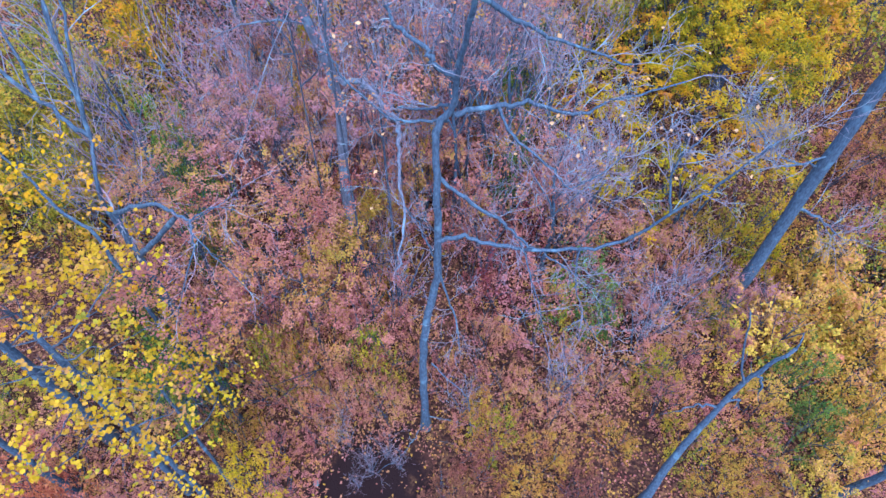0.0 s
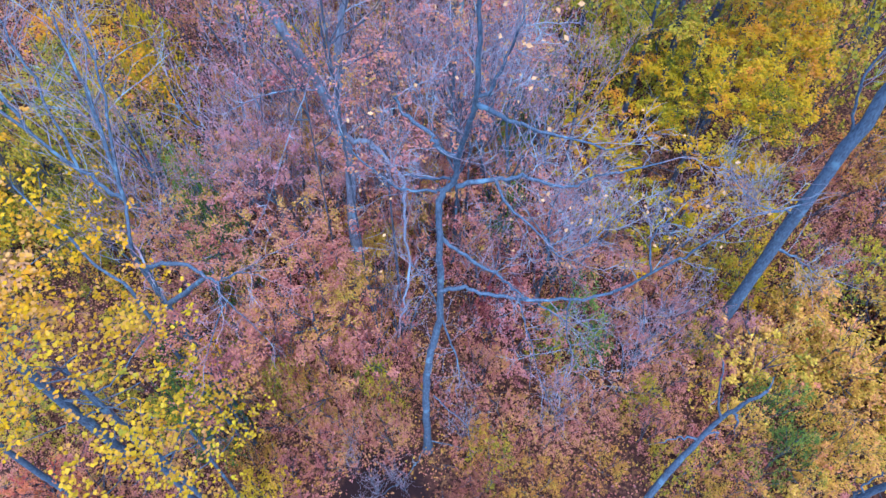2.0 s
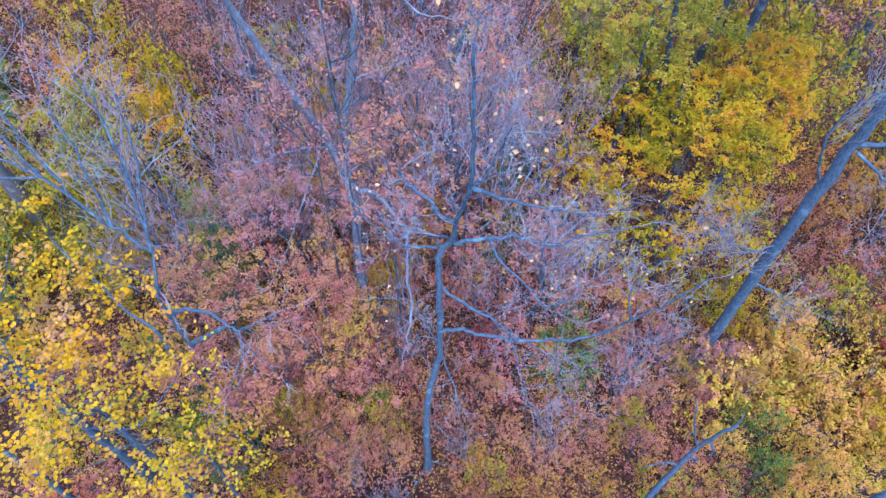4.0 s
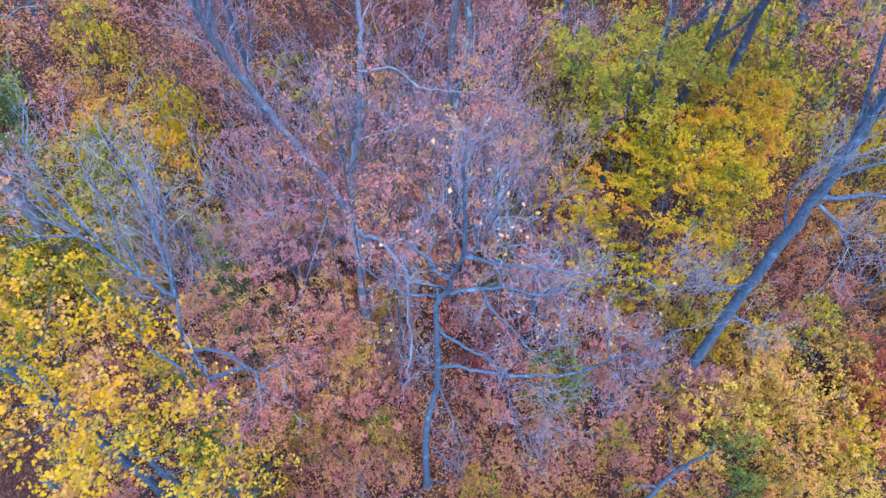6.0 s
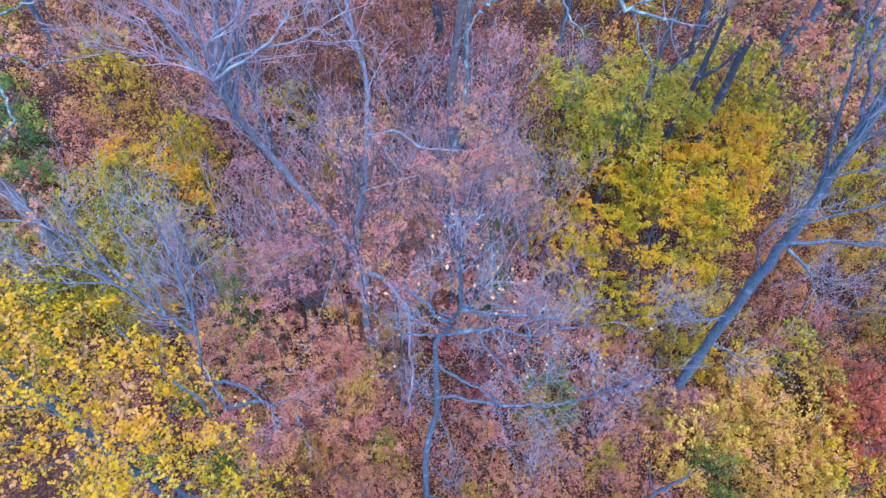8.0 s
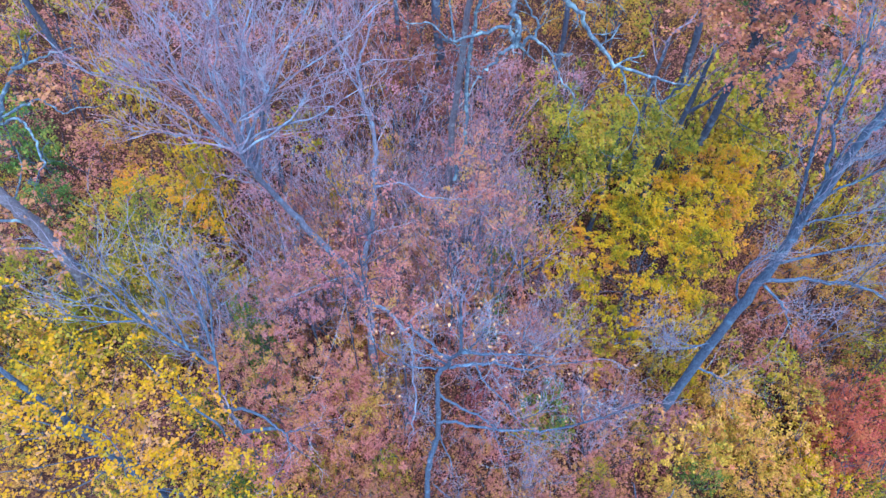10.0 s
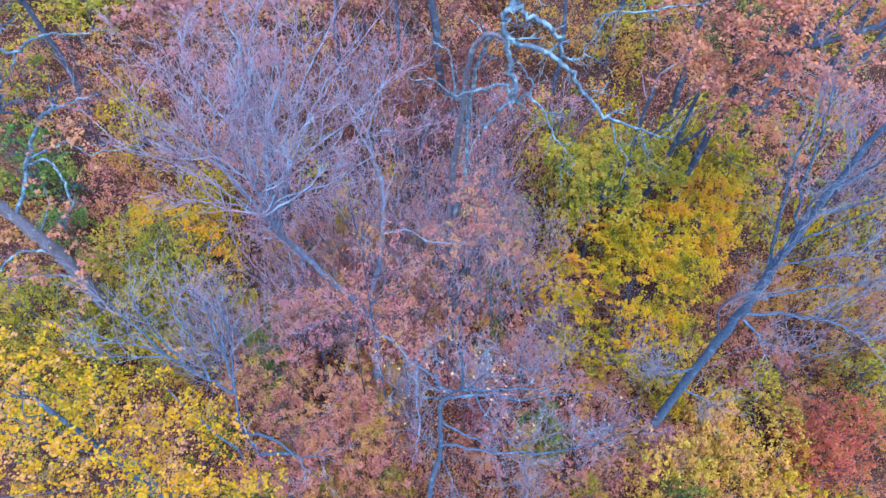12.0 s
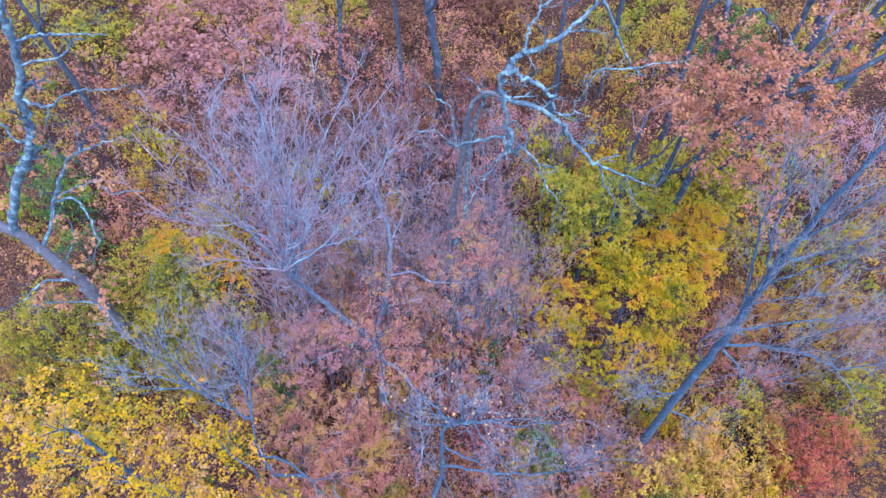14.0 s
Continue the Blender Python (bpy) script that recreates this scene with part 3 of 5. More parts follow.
# the arch of the sapling, its stub and hanging twigs
ARCH = [
    ([(-6.2, 7.5, 8.5), (-5.6, 7.3, 8.9), (-4.9, 6.9, 9.4), (-4.4, 6.5, 9.6), (-4.1, 6.3, 9.6), (-4, 5.9, 9.4)], 0.055, 0.014),
    ([(-4.2, 6.4, 9.5), (-3.6, 6.3, 10), (-3.2, 6.2, 10)], 0.016, 0.006),
    ([(-4.1, 6.2, 9.5), (-3.8, 6.1, 8.9), (-3.4, 5.9, 8.2)], 0.018, 0.006),
    ([(-4, 5.9, 9.4), (-4.3, 5.8, 8.8), (-4.7, 5.6, 7.9)], 0.018, 0.006),
    ([(-4.2, 6.4, 9.5), (-3.6, 6.4, 9.9), (-3, 6.4, 10.4)], 0.012, 0.006),
    ([(-4.4, 6.5, 9.55), (-4.9, 6.75, 8.9), (-5.9, 7.1, 7.7)], 0.04, 0.06),
]
sapling, _, sbase = tree("bent dead sapling with a cut stub and fine hanging twigs",
     ([(-6.1, 7.4, 0), (-6.15, 7.4, 5.5), (-6.2, 7.45, 7.6), (-6.2, 7.5, 8.5)], 0.05, 0.042),
     ARCH, twigs=(4, 0.8, 1, -0.2, 0.7, 4), seed=35, stout=0.7, kink=0.015, plain=1)

FORKED_UP = [
    ([(9.5, 10.8, 12.4), (9, 11.1, 14.7), (8.6, 11.3, 16.5), (8.5, 11.4, 17.6)], 0.06, 0.02),
    ([(9.4, 10.8, 14.6), (8.9, 11.1, 16.4), (8.8, 11.3, 17.5), (8.5, 11.5, 18.8)], 0.05, 0.015),
    ([(9.6, 10.8, 15.4), (10.3, 10.7, 15.8), (11.2, 10.5, 17)], 0.045, 0.012),
    ([(9.5, 10.8, 14.0), (10.3, 10.5, 15.5), (10.8, 10.2, 16.7)], 0.035, 0.01),
    ([(9.6, 10.8, 16.3), (10, 10.7, 17.2), (10.4, 10.6, 18.6)], 0.045, 0.012),
    ([(9.5, 10.6, 11.5), (9.5, 10.6, 12.6), (9.1, 10.5, 14.6), (9, 10.5, 16.3)], 0.06, 0.03),
    ([(9.2, 10.6, 9.5), (8.6, 10.5, 10.9), (8.7, 10.5, 11.8), (9, 10.4, 12.3)], 0.035, 0.02),
]
FORKED_OUT = [
    ([(9.5, 10.6, 10.7), (10.7, 10.4, 11), (11.7, 10, 11.3), (12.9, 9.6, 10.9)], 0.07, 0.03),
    ([(12.9, 9.6, 10.9), (13.4, 9.5, 11.3), (13.9, 9.4, 11.9)], 0.03, 0.012),
    ([(9.5, 10.5, 10.6), (10, 10, 10.3), (10.1, 9.5, 10.1)], 0.05, 0.02),
    ([(9.5, 10.8, 13), (10.4, 10.6, 13.7), (11.5, 10.2, 14.6)], 0.035, 0.01),
    ([(9.5, 10.8, 11.2), (11, 10.5, 12.4), (12, 10.3, 13), (13, 10, 13.6)], 0.04, 0.01),
    ([(11.5, 10, 11.3), (11.5, 9.9, 12.7), (12.4, 9.8, 13.6)], 0.02, 0.01),
    ([(9.1, 10.5, 6.8), (8.3, 10.5, 7), (7.4, 10.5, 7.7), (6.4, 10.4, 8.8)], 0.03, 0.01),
    ([(9.25, 10.5, 7.2), (8.2, 10.3, 7.0), (7.4, 10.3, 7.4)], 0.03, 0.012),
    ([(9.2, 10.5, 5.4), (10.0, 10.3, 5.0), (10.8, 10.2, 4.4)], 0.05, 0.015),
]
forked, _, fbase = tree("tall straight grey tree with a forked bare crown",
     ([(9.05, 10.35, 0.3), (9.1, 10.4, 2.6), (9.2, 10.5, 6.7), (9.4, 10.6, 11.1), (9.4, 10.7, 13.3), (9.5, 10.8, 15.9), (9.7, 10.9, 18.0), (10.0, 11.0, 19.8)], 0.215, 0.045),
     FORKED_UP + FORKED_OUT, twigs=(11, 1.6, 2, 0.35, 0.55, 4), seed=41, twig_material=TWIG_BLUE)

PALE_WOOD = bark_material("bare_pale_wood", (0.28, 0.32, 0.38), (0.42, 0.46, 0.52), (0.50, 0.54, 0.58), scale=14)


def lens_shape(name, length, width, depth, bumps):
    """A rounded flat blister, longer than wide."""
    bm = bmesh.new()
    bmesh.ops.create_uvsphere(bm, u_segments=12, v_segments=8, radius=1.0)
    for v in bm.verts:
        k = 1 + bumps * noise.noise(v.co * 2.3)
        v.co = Vector((v.co.x * width * k, v.co.y * depth, v.co.z * length * k))
    me = bpy.data.meshes.new(name)
    bm.to_mesh(me)
    bm.free()
    me.materials.append(PALE_WOOD)
    return me


scar = part("bark_scar", lens_shape("bark_scar", 0.2, 0.04, 0.03, 0.4), forked, "bare pale wood scar")
scar.location = Vector((9.22, 10.43, 7.9)) - Vector(fbase)
face = part("cut_face", lens_shape("cut_face", 0.065, 0.03, 0.06, 0.15), sapling, "pale sawn cut face")
face.location = Vector((-5.95, 7.1, 7.65)) - Vector(sbase)

tree("broken dead snag with a few stub branches",
     ([(5.3, 4.5, 0), (5.65, 5.0, 2.2), (6.0, 5.3, 3.9), (6.3, 5.5, 5.4), (6.7, 5.5, 6.9)], 0.115, 0.035),
     [([(6.3, 5.5, 5.4), (5.9, 5.5, 6.3), (5.3, 5.5, 8.2)], 0.035, 0.014),
      ([(6.08, 5.4, 4.4), (5.6, 5.4, 4.6), (5.2, 5.4, 4.2)], 0.035, 0.012),
      ([(6.12, 5.4, 4.6), (6.6, 5.6, 4.4), (6.7, 5.6, 3.9)], 0.03, 0.012),
      ([(6.4, 5.5, 5.8), (6.6, 5.4, 5.5), (6.65, 5.4, 5.2)], 0.03, 0.02)],
     twigs=(2, 0.4, 0, 0.0, 0.9, 2), seed=43, twig_material=BARK)

tree("grey trunk rising out of pale undergrowth",
     ([(10.3, 4.6, 0), (10.4, 4.5, 2.6), (10.5, 4.4, 5.5)], 0.12, 0.07), [([(10.4, 4.5, 2.6), (10.2, 4.6, 3.4), (10.3, 4.7, 4.2)], 0.04, 0.015)], seed=44)

for k, (x, y, dx, dy, h, r) in enumerate(((-6.95, 4.9, 0.05, 0.2, 8.6, 0.095), (-5.75, 5.0, 0.2, 0.1, 6.2, 0.055), (-9.8, 4.7, 0.2, 0.1, 7.0, 0.11))):
    tree("straight grey trunk under a yellow crown",
         ([(x, y, 0), (x + dx * 0.3, y + dy * 0.3, h * 0.35), (x + dx, y + dy, h)], r, r * 0.5), seed=50 + k, group="trunks under the yellow crown")

DEAD_LOW = [
    ([(1.7, 15.2, 17.5), (1.8, 15, 16.8), (2, 14.8, 16.3), (2, 14.7, 15.8)], 0.075, 0.065),
    ([(2, 14.7, 15.9), (1.6, 14.8, 16.3), (1.1, 15, 16), (0.3, 15.1, 15.7), (0.1, 15.2, 15.6)], 0.06, 0.03),
    ([(0.3, 15.2, 15.7), (0.2, 15.4, 16.4), (0.1, 15.5, 16.9), (-0.3, 15.6, 17.1), (-0.6, 15.8, 17.5)], 0.035, 0.012),
    ([(0.1, 15.2, 15.7), (-0.4, 15.3, 16.1), (-1, 15.3, 16.1), (-1.3, 15.4, 16.7)], 0.025, 0.01),
    ([(2, 14.7, 15.8), (1.5, 14.1, 16), (1.3, 13.5, 16.1), (1, 13, 16.3), (0.7, 12.3, 16.3)], 0.055, 0.018),
    ([(2, 14.7, 15.8), (2.3, 14.3, 16.3), (2.8, 13.6, 16.3), (3.1, 13.2, 16.6)], 0.05, 0.015),
    ([(2.7, 13.5, 16.4), (2.9, 13.1, 16), (3.3, 12.8, 15.6), (3.2, 12.6, 15.1)], 0.03, 0.01),
]
DEAD_RIGHT = [
    ([(2.3, 14.4, 16.2), (2.4, 14.4, 16.7), (1.9, 14.3, 17.4)], 0.04, 0.02),
    ([(1.7, 15.2, 17.5), (2.7, 15.1, 17.2), (3.4, 15.1, 16.7), (4, 15.1, 15.9), (4.9, 15, 15)], 0.08, 0.055),
    ([(4.9, 15, 15), (5.6, 14.4, 15.1), (6.2, 13.9, 15.2), (6.5, 13.6, 15.4)], 0.05, 0.015),
    ([(5, 15, 15), (5.4, 14.7, 14.2), (5.8, 14.5, 13.6), (5.7, 14.2, 12.7)], 0.035, 0.01),
    ([(5.8, 14.2, 15.15), (5.9, 14, 14.7), (6.2, 13.8, 14.3)], 0.025, 0.01),
]
DEAD_HIGH = [
    ([(1.7, 15.2, 17.5), (1.5, 15.3, 18.1), (1.7, 15.2, 18.4), (2.3, 15.2, 18.2), (2.8, 15.1, 17.9), (3.1, 15.1, 17.5)], 0.085, 0.06),
    ([(3.1, 15.1, 17.5), (3.3, 15, 17.1), (3.6, 15, 17), (3.9, 14.9, 17.2)], 0.05, 0.02),
    ([(1.7, 15.2, 18.3), (1.8, 15.4, 18.6), (2.1, 15.5, 18.8), (2.7, 15.7, 18.9), (3.3, 16, 19.1), (4.1, 16.4, 19.7), (4.5, 16.6, 20.2)], 0.1, 0.05),
    ([(2.1, 15.5, 18.8), (2.3, 15.9, 19.2), (2.5, 16.1, 19.7), (3, 16.4, 20.1)], 0.06, 0.03),
    ([(4.3, 16.5, 19.9), (4.9, 16.6, 19), (5.4, 16.7, 18.1), (5.9, 16.8, 17.4), (6.3, 16.8, 17.1)], 0.055, 0.02),
    ([(5.9, 16.8, 17.4), (4.8, 16.7, 17.4), (4.4, 16.6, 17.2)], 0.03, 0.015),
    ([(5.9, 16.8, 17.4), (6.6, 16.9, 17.5), (7.3, 17, 17.5)], 0.03, 0.012),
    ([(4.8, 16.7, 17.4), (4.5, 16.5, 17), (4.5, 16.4, 16.3)], 0.03, 0.015),
    ([(3.4, 16, 19.2), (3.8, 16.1, 19.2), (4.2, 16.2, 19.1)], 0.03, 0.012),
    ([(0.45, 16.3, 9.0), (0.75, 16.2, 11.3), (0.75, 16.1, 13.9), (1.0, 15.8, 16.4), (1.2, 15.5, 17.3)], 0.07, 0.05),
]
tree("old dead tree with pale twisted lichen-covered limbs",
     ([(0.2, 16.8, 1), (0.2, 16.8, 6.0), (0.3, 16.6, 10.8), (0.5, 16.1, 13.8), (0.7, 15.7, 16.5), (1.1, 15.4, 17.5), (1.7, 15.2, 17.5)], 0.14, 0.06),
     DEAD_LOW + DEAD_RIGHT + DEAD_HIGH, bark=BARK_PALE, twigs=(4, 0.9, 1, 0.1, 0.9, 4), seed=61, twig_material=BARK_PALE, trunk_bark=BARK_GREY)

OAK_HIGH = [
    ([(-16.4, 15.1, 11.2), (-15.2, 15.4, 13.4), (-14.4, 15.5, 14.4), (-13.7, 15.6, 15.4), (-13.5, 15.7, 16), (-13.2, 15.8, 17.1)], 0.17, 0.13),
    ([(-13.2, 15.8, 17.1), (-12.8, 15.9, 17.9), (-12.6, 16.1, 18.8), (-12.5, 16.2, 19.6), (-12.4, 16.4, 20.3)], 0.13, 0.09),
    ([(-12.6, 16.1, 18.7), (-11.9, 16.1, 18.9), (-11.2, 16, 19), (-10.3, 15.9, 19.1), (-9.7, 15.9, 19.1)], 0.05, 0.015),
    ([(-12.8, 15.9, 18.0), (-12.3, 16, 18.1), (-11.5, 16.1, 18.2), (-10.9, 16.2, 18.7), (-10.6, 16.2, 18.7)], 0.045, 0.015),
    ([(-13.2, 15.75, 16.9), (-12.6, 15.8, 16.6), (-12, 15.9, 16.9), (-11.3, 16, 17.1), (-10.6, 16.1, 17), (-10, 16.2, 17.1)], 0.055, 0.015),
    ([(-12.6, 15.8, 16.6), (-12.6, 15.6, 16.4), (-12.8, 15.4, 16)], 0.035, 0.015),
    ([(-13.7, 15.6, 15.4), (-14.1, 15.5, 15.4), (-14.3, 15.6, 16), (-14.6, 15.6, 16.7)], 0.06, 0.03),
]
OAK_LOW = [
    ([(-16.0, 15.1, 10.0), (-15.4, 15.6, 10.8), (-14.8, 16.1, 12), (-14.3, 16.4, 12.8), (-13.8, 16.7, 13.4), (-13.4, 16.9, 13.6)], 0.09, 0.06),
    ([(-13.4, 16.9, 13.6), (-12.8, 17.1, 13.7), (-11.8, 17.2, 14)], 0.05, 0.015),
    ([(-13.4, 16.9, 13.6), (-13.2, 17.1, 14.5)], 0.04, 0.02),
    ([(-14.9, 16.0, 11.8), (-13.9, 15.8, 12.3), (-13.3, 15.3, 12.3), (-12.8, 14.6, 12.2), (-12.3, 13.8, 12.1)], 0.05, 0.032),
    ([(-14.8, 16.1, 12), (-13.2, 16.1, 12.8), (-12.7, 16, 12.7), (-12.3, 15.8, 12.5), (-11.6, 15.6, 12.9), (-10.8, 15.4, 13.1)], 0.045, 0.012),
    ([(-15.5, 15.1, 9.0), (-15.4, 15.2, 9.2), (-14.6, 15.4, 10.4), (-14.5, 15.6, 11.1)], 0.04, 0.02),
    ([(-15.4, 15, 8.0), (-16.6, 14.7, 8.3), (-17.8, 14.4, 7.4)], 0.07, 0.03),
    ([(-15.3, 14.9, 6.4), (-16.8, 14.6, 6.9), (-17.7, 14.4, 6.8)], 0.05, 0.02),
]
oak, _, obase = tree("massive grey oak with crooked pale limbs",
     ([(-15.2, 15.0, 1), (-15.2, 15.0, 5), (-15.3, 15.0, 7.6), (-15.6, 15.0, 9.0), (-16.0, 15.1, 10.1), (-16.5, 15.1, 11.3), (-17.4, 15.2, 11.9), (-18.6, 15.2, 12.4)], 0.3, 0.14),
     OAK_HIGH + OAK_LOW, bark=BARK_PALE, twigs=(4, 1.2, 2, 0.15, 0.8, 3), seed=71, twig_material=BARK, trunk_bark=BARK_GREY)

g = Geo()
spots = np.array([(-16.6, 14.8, 9.8), (-15.2, 14.6, 8.8), (-14.0, 15.4, 12.0), (-17.0, 14.6, 12.4), (-13.2, 15.4, 15.0), (-12.6, 15.6, 13.0), (-15.6, 14.8, 7.6), (-16.8, 14.8, 8.4), (-15.0, 14.4, 6.4), (-14.4, 14.4, 7.6), (-17.4, 14.6, 10.6)]) - obase
g.leaves(pick, boughs(pick, np.repeat(spots, 5, axis=0) + pick.normal(0, 0.7, (55, 3)), pick.uniform(0.3, 0.6, 55), 4, 6), 0.11, 0.6, True)
part("foliage", g.mesh("foliage", LEAF["peach"]), oak, "sparse dusty leaves", "stuff")

for k, (x, y, top, r, dx) in enumerate(((9.9, 20.6, 11.5, 0.2, 0.5), (9.0, 20.8, 11.8, 0.17, -0.3),
                                         (0.1, 30.0, 15.0, 0.36, -1.8), (-2.6, 31.0, 15.0, 0.18, -0.3), (14.2, 30.0, 15.5, 0.26, -0.5), (18.8, 30.0, 15.5, 0.26, 0.3),
                                         (19.5, 25.0, 17.0, 0.24, 0.5), (6.8, 32.0, 14.0, 0.2, 0.4), (-6.4, 33.0, 13.0, 0.2, 0.3), (-22.0, 30.0, 13.0, 0.24, -0.4), (23.5, 31.0, 14.0, 0.26, 0.4), (11.0, 36.0, 14.0, 0.25, 0.2), (15.9, 25.0, 14.0, 0.36, 1.0))):
    tree("dark straight trunk standing among the shrubs",
         ([(x, y, 1), (x + dx * 0.15 + 0.25 * math.sin(3 * k), y + 0.2 * math.cos(5 * k), top * 0.4), (x + dx * 0.6 - 0.3 * math.sin(2 * k), y, top * 0.72), (x + dx, y + 0.3 * math.sin(k), top)], r * 0.9, r * 0.4),
         [([(x + dx * 0.6, y, top * 0.75), (x + dx * 0.6 + 0.8, y - 0.3, top * 0.85), (x + dx * 0.6 + 1.5, y - 0.2, top)], r * 0.45, r * 0.2)],
         bark=BARK_DARK, twigs=(3, 1.6, 1, 0.4, 0.6, 4), seed=80 + k, group="background trunks")


# ---- leafy trees ----
def leafy_tree(label, palette, trunk, clumps, size, seed, each=8, lobed=False, bark=BARK_DARK, tilt=0.42, density=9.0, singles=0, extra=()):
    """A trunk, a limb to every clump, and leaves on boughs over the clumps: (x, y, z, radius, height)."""
    rng = np.random.default_rng(seed)
    stem, limbs = curve(trunk[0], 8), []
    for x, y, z, r, _ in clumps:
        s = stem[int(np.argmin(np.abs(stem[:, 2] - (z - 1.0 - 0.5 * r))))]
        mid = 0.5 * (s + np.array((x, y, z))) + rng.normal(0, 0.2, 3) + np.array((0, 0, -0.25))
        limbs.append(([tuple(s), tuple(mid), (x, y, z - 0.2)], 0.02, 0.008))
    t, _, base = tree(label, trunk, limbs + list(extra), bark=bark, twigs=(2, 0.9, 1, 0.1, 0.8, 3), seed=seed, twig_material=BARK_DARK)
    g, at = Geo(), []
    for x, y, z, r, h in clumps:
        n = max(6, int(density * r * r))
        a, u = rng.uniform(0, 2 * math.pi, n), rng.uniform(-0.4, 1, n)
        lump = 1 + 0.25 * np.sin(3 * a + x) + rng.normal(0, 0.13, n)
        q = np.sqrt(1 - u * u) * r * lump * rng.choice([1, 0.8, 0.5], n)
        c = np.stack([x + q * np.cos(a), y + q * np.sin(a), z + h * u * (0.8 + 0.3 * rng.uniform(0, 1, n))], 1) - base
        at.append(boughs(rng, c, rng.uniform(0.35, 0.7, n), 6, each))
    at = np.concatenate(at)
    at = at[np.argsort(-at[:, 0])]
    g.leaves(rng, at[singles:], size, tilt, lobed)
    crown = part("crown", g.mesh("crown", LEAF[palette]), t, "", "stuff")
    if singles:
        blades = []
        for k in range(6):
            q = Geo()
            q.leaves(rng, np.zeros((1, 3)), size, tilt, lobed)
            blades.append(q.mesh("leaf", LEAF[palette]))
        for k, p in enumerate(at[:singles]):
            leaf = part("leaf", blades[k % 6], crown)
            leaf.location, leaf.rotation_euler = p, (0, 0, rng.uniform(0, 6.28))
    return t


leafy_tree("tall tree with big bright yellow lobed leaves", "yellow",
           ([(-9.6, 6.4, 0), (-9.6, 6.4, 7.0), (-9.8, 6.5, 13.5)], 0.16, 0.05),
           [(-9.8, 6.6, 14.2, 1.6, 1.2), (-8.9, 6.9, 12.4, 1.6, 1.2), (-10.6, 7.4, 12.0, 1.7, 1.2), (-8.2, 6.6, 10.4, 1.5, 1.0), (-9.9, 7.2, 10.4, 1.3, 1.0), (-7.5, 6.2, 8.8, 1.3, 0.9),
            (-8.6, 7.6, 8.2, 1.5, 0.9), (-7.0, 6.6, 6.8, 1.2, 0.8), (-10.8, 5.4, 11.0, 1.6, 1.0), (-8.9, 5.2, 9.2, 1.3, 0.8), (-6.4, 7.0, 5.6, 1.0, 0.7), (-7.6, 8.2, 6.4, 1.1, 0.7), (-7.3, 5.3, 9.6, 1.2, 0.8), (-11.8, 6.9, 12.6, 1.6, 1.0), (-12.2, 6.0, 10.4, 1.5, 0.9), (-10.8, 5.2, 8.8, 1.4, 0.8), (-7.0, 4.8, 11.4, 1.0, 0.6), (-5.8, 5.0, 6.2, 1.0, 0.6), (-7.8, 4.4, 8.2, 1.2, 0.6), (-8.4, 7.4, 11.2, 1.3, 0.8), (-7.6, 7.2, 9.6, 1.3, 0.8), (-13.3, 6.8, 11.5, 1.4, 0.8), (-13.6, 5.2, 9.6, 1.4, 0.8), (-7.7, 5.6, 8.7, 1.0, 0.6), (-8.5, 6.2, 8.7, 1.0, 0.6), (-7.4, 5.0, 9.8, 0.9, 0.5)],
           0.074, 101, 6, True, BARK, 0.55, 6.3, 300)
# second yellow tree, nearer the clearing
leafy_tree("thin tree with loose lemon yellow leaves", "lemon",
           ([(-6.5, 4.8, 0), (-6.6, 4.9, 4.0), (-6.75, 5.0, 8.4)], 0.085, 0.04),
           [(-5.4, 4.5, 9.0, 0.8, 0.5), (-5.4, 4.7, 7.0, 0.9, 0.5), (-5.0, 5.0, 6.0, 0.7, 0.5), (-6.0, 3.6, 8.0, 0.9, 0.5), (-5.9, 3.9, 6.0, 0.9, 0.5), (-6.6, 3.2, 7.0, 0.9, 0.5), (-5.6, 3.9, 4.5, 0.8, 0.5),
            (-5.4, 5.6, 9.2, 0.8, 0.5), (-5.6, 6.5, 5.4, 0.7, 0.5), (-5.1, 5.7, 4.4, 0.6, 0.4), (-6.4, 4.4, 10.4, 0.8, 0.5), (-7.2, 3.6, 9.0, 0.9, 0.5)],
           0.078, 111, 5, True, BARK, 0.5, 7, 300)
leafy_tree("broad small tree with golden green layered leaves", "gold",
           ([(8.2, 15.4, 0.8), (8.2, 15.3, 3.0), (8.2, 15.2, 5.0)], 0.13, 0.06),
           [(8.0, 15.0, 6.2, 2.0, 1.2), (6.4, 15.4, 5.4, 1.7, 1.0), (9.6, 15.8, 6.6, 1.9, 1.1), (7.0, 17.0, 6.0, 1.7, 1.0), (5.4, 14.6, 4.6, 1.4, 0.9), (8.6, 13.4, 4.8, 1.6, 0.9),
            (7.0, 13.0, 4.0, 1.5, 0.8), (10.4, 14.6, 5.4, 1.4, 0.8), (8.8, 18.4, 6.6, 1.7, 1.0), (5.6, 13.0, 3.4, 1.2, 0.8), (4.8, 16.0, 4.6, 1.3, 0.8), (9.8, 13.6, 4.4, 1.2, 0.8), (9.0, 16.6, 7.0, 1.5, 0.9), (10.2, 17.4, 6.9, 1.4, 0.9), (10.9, 15.8, 5.9, 1.2, 0.8)],
           0.078, 103, 19, density=8.2)
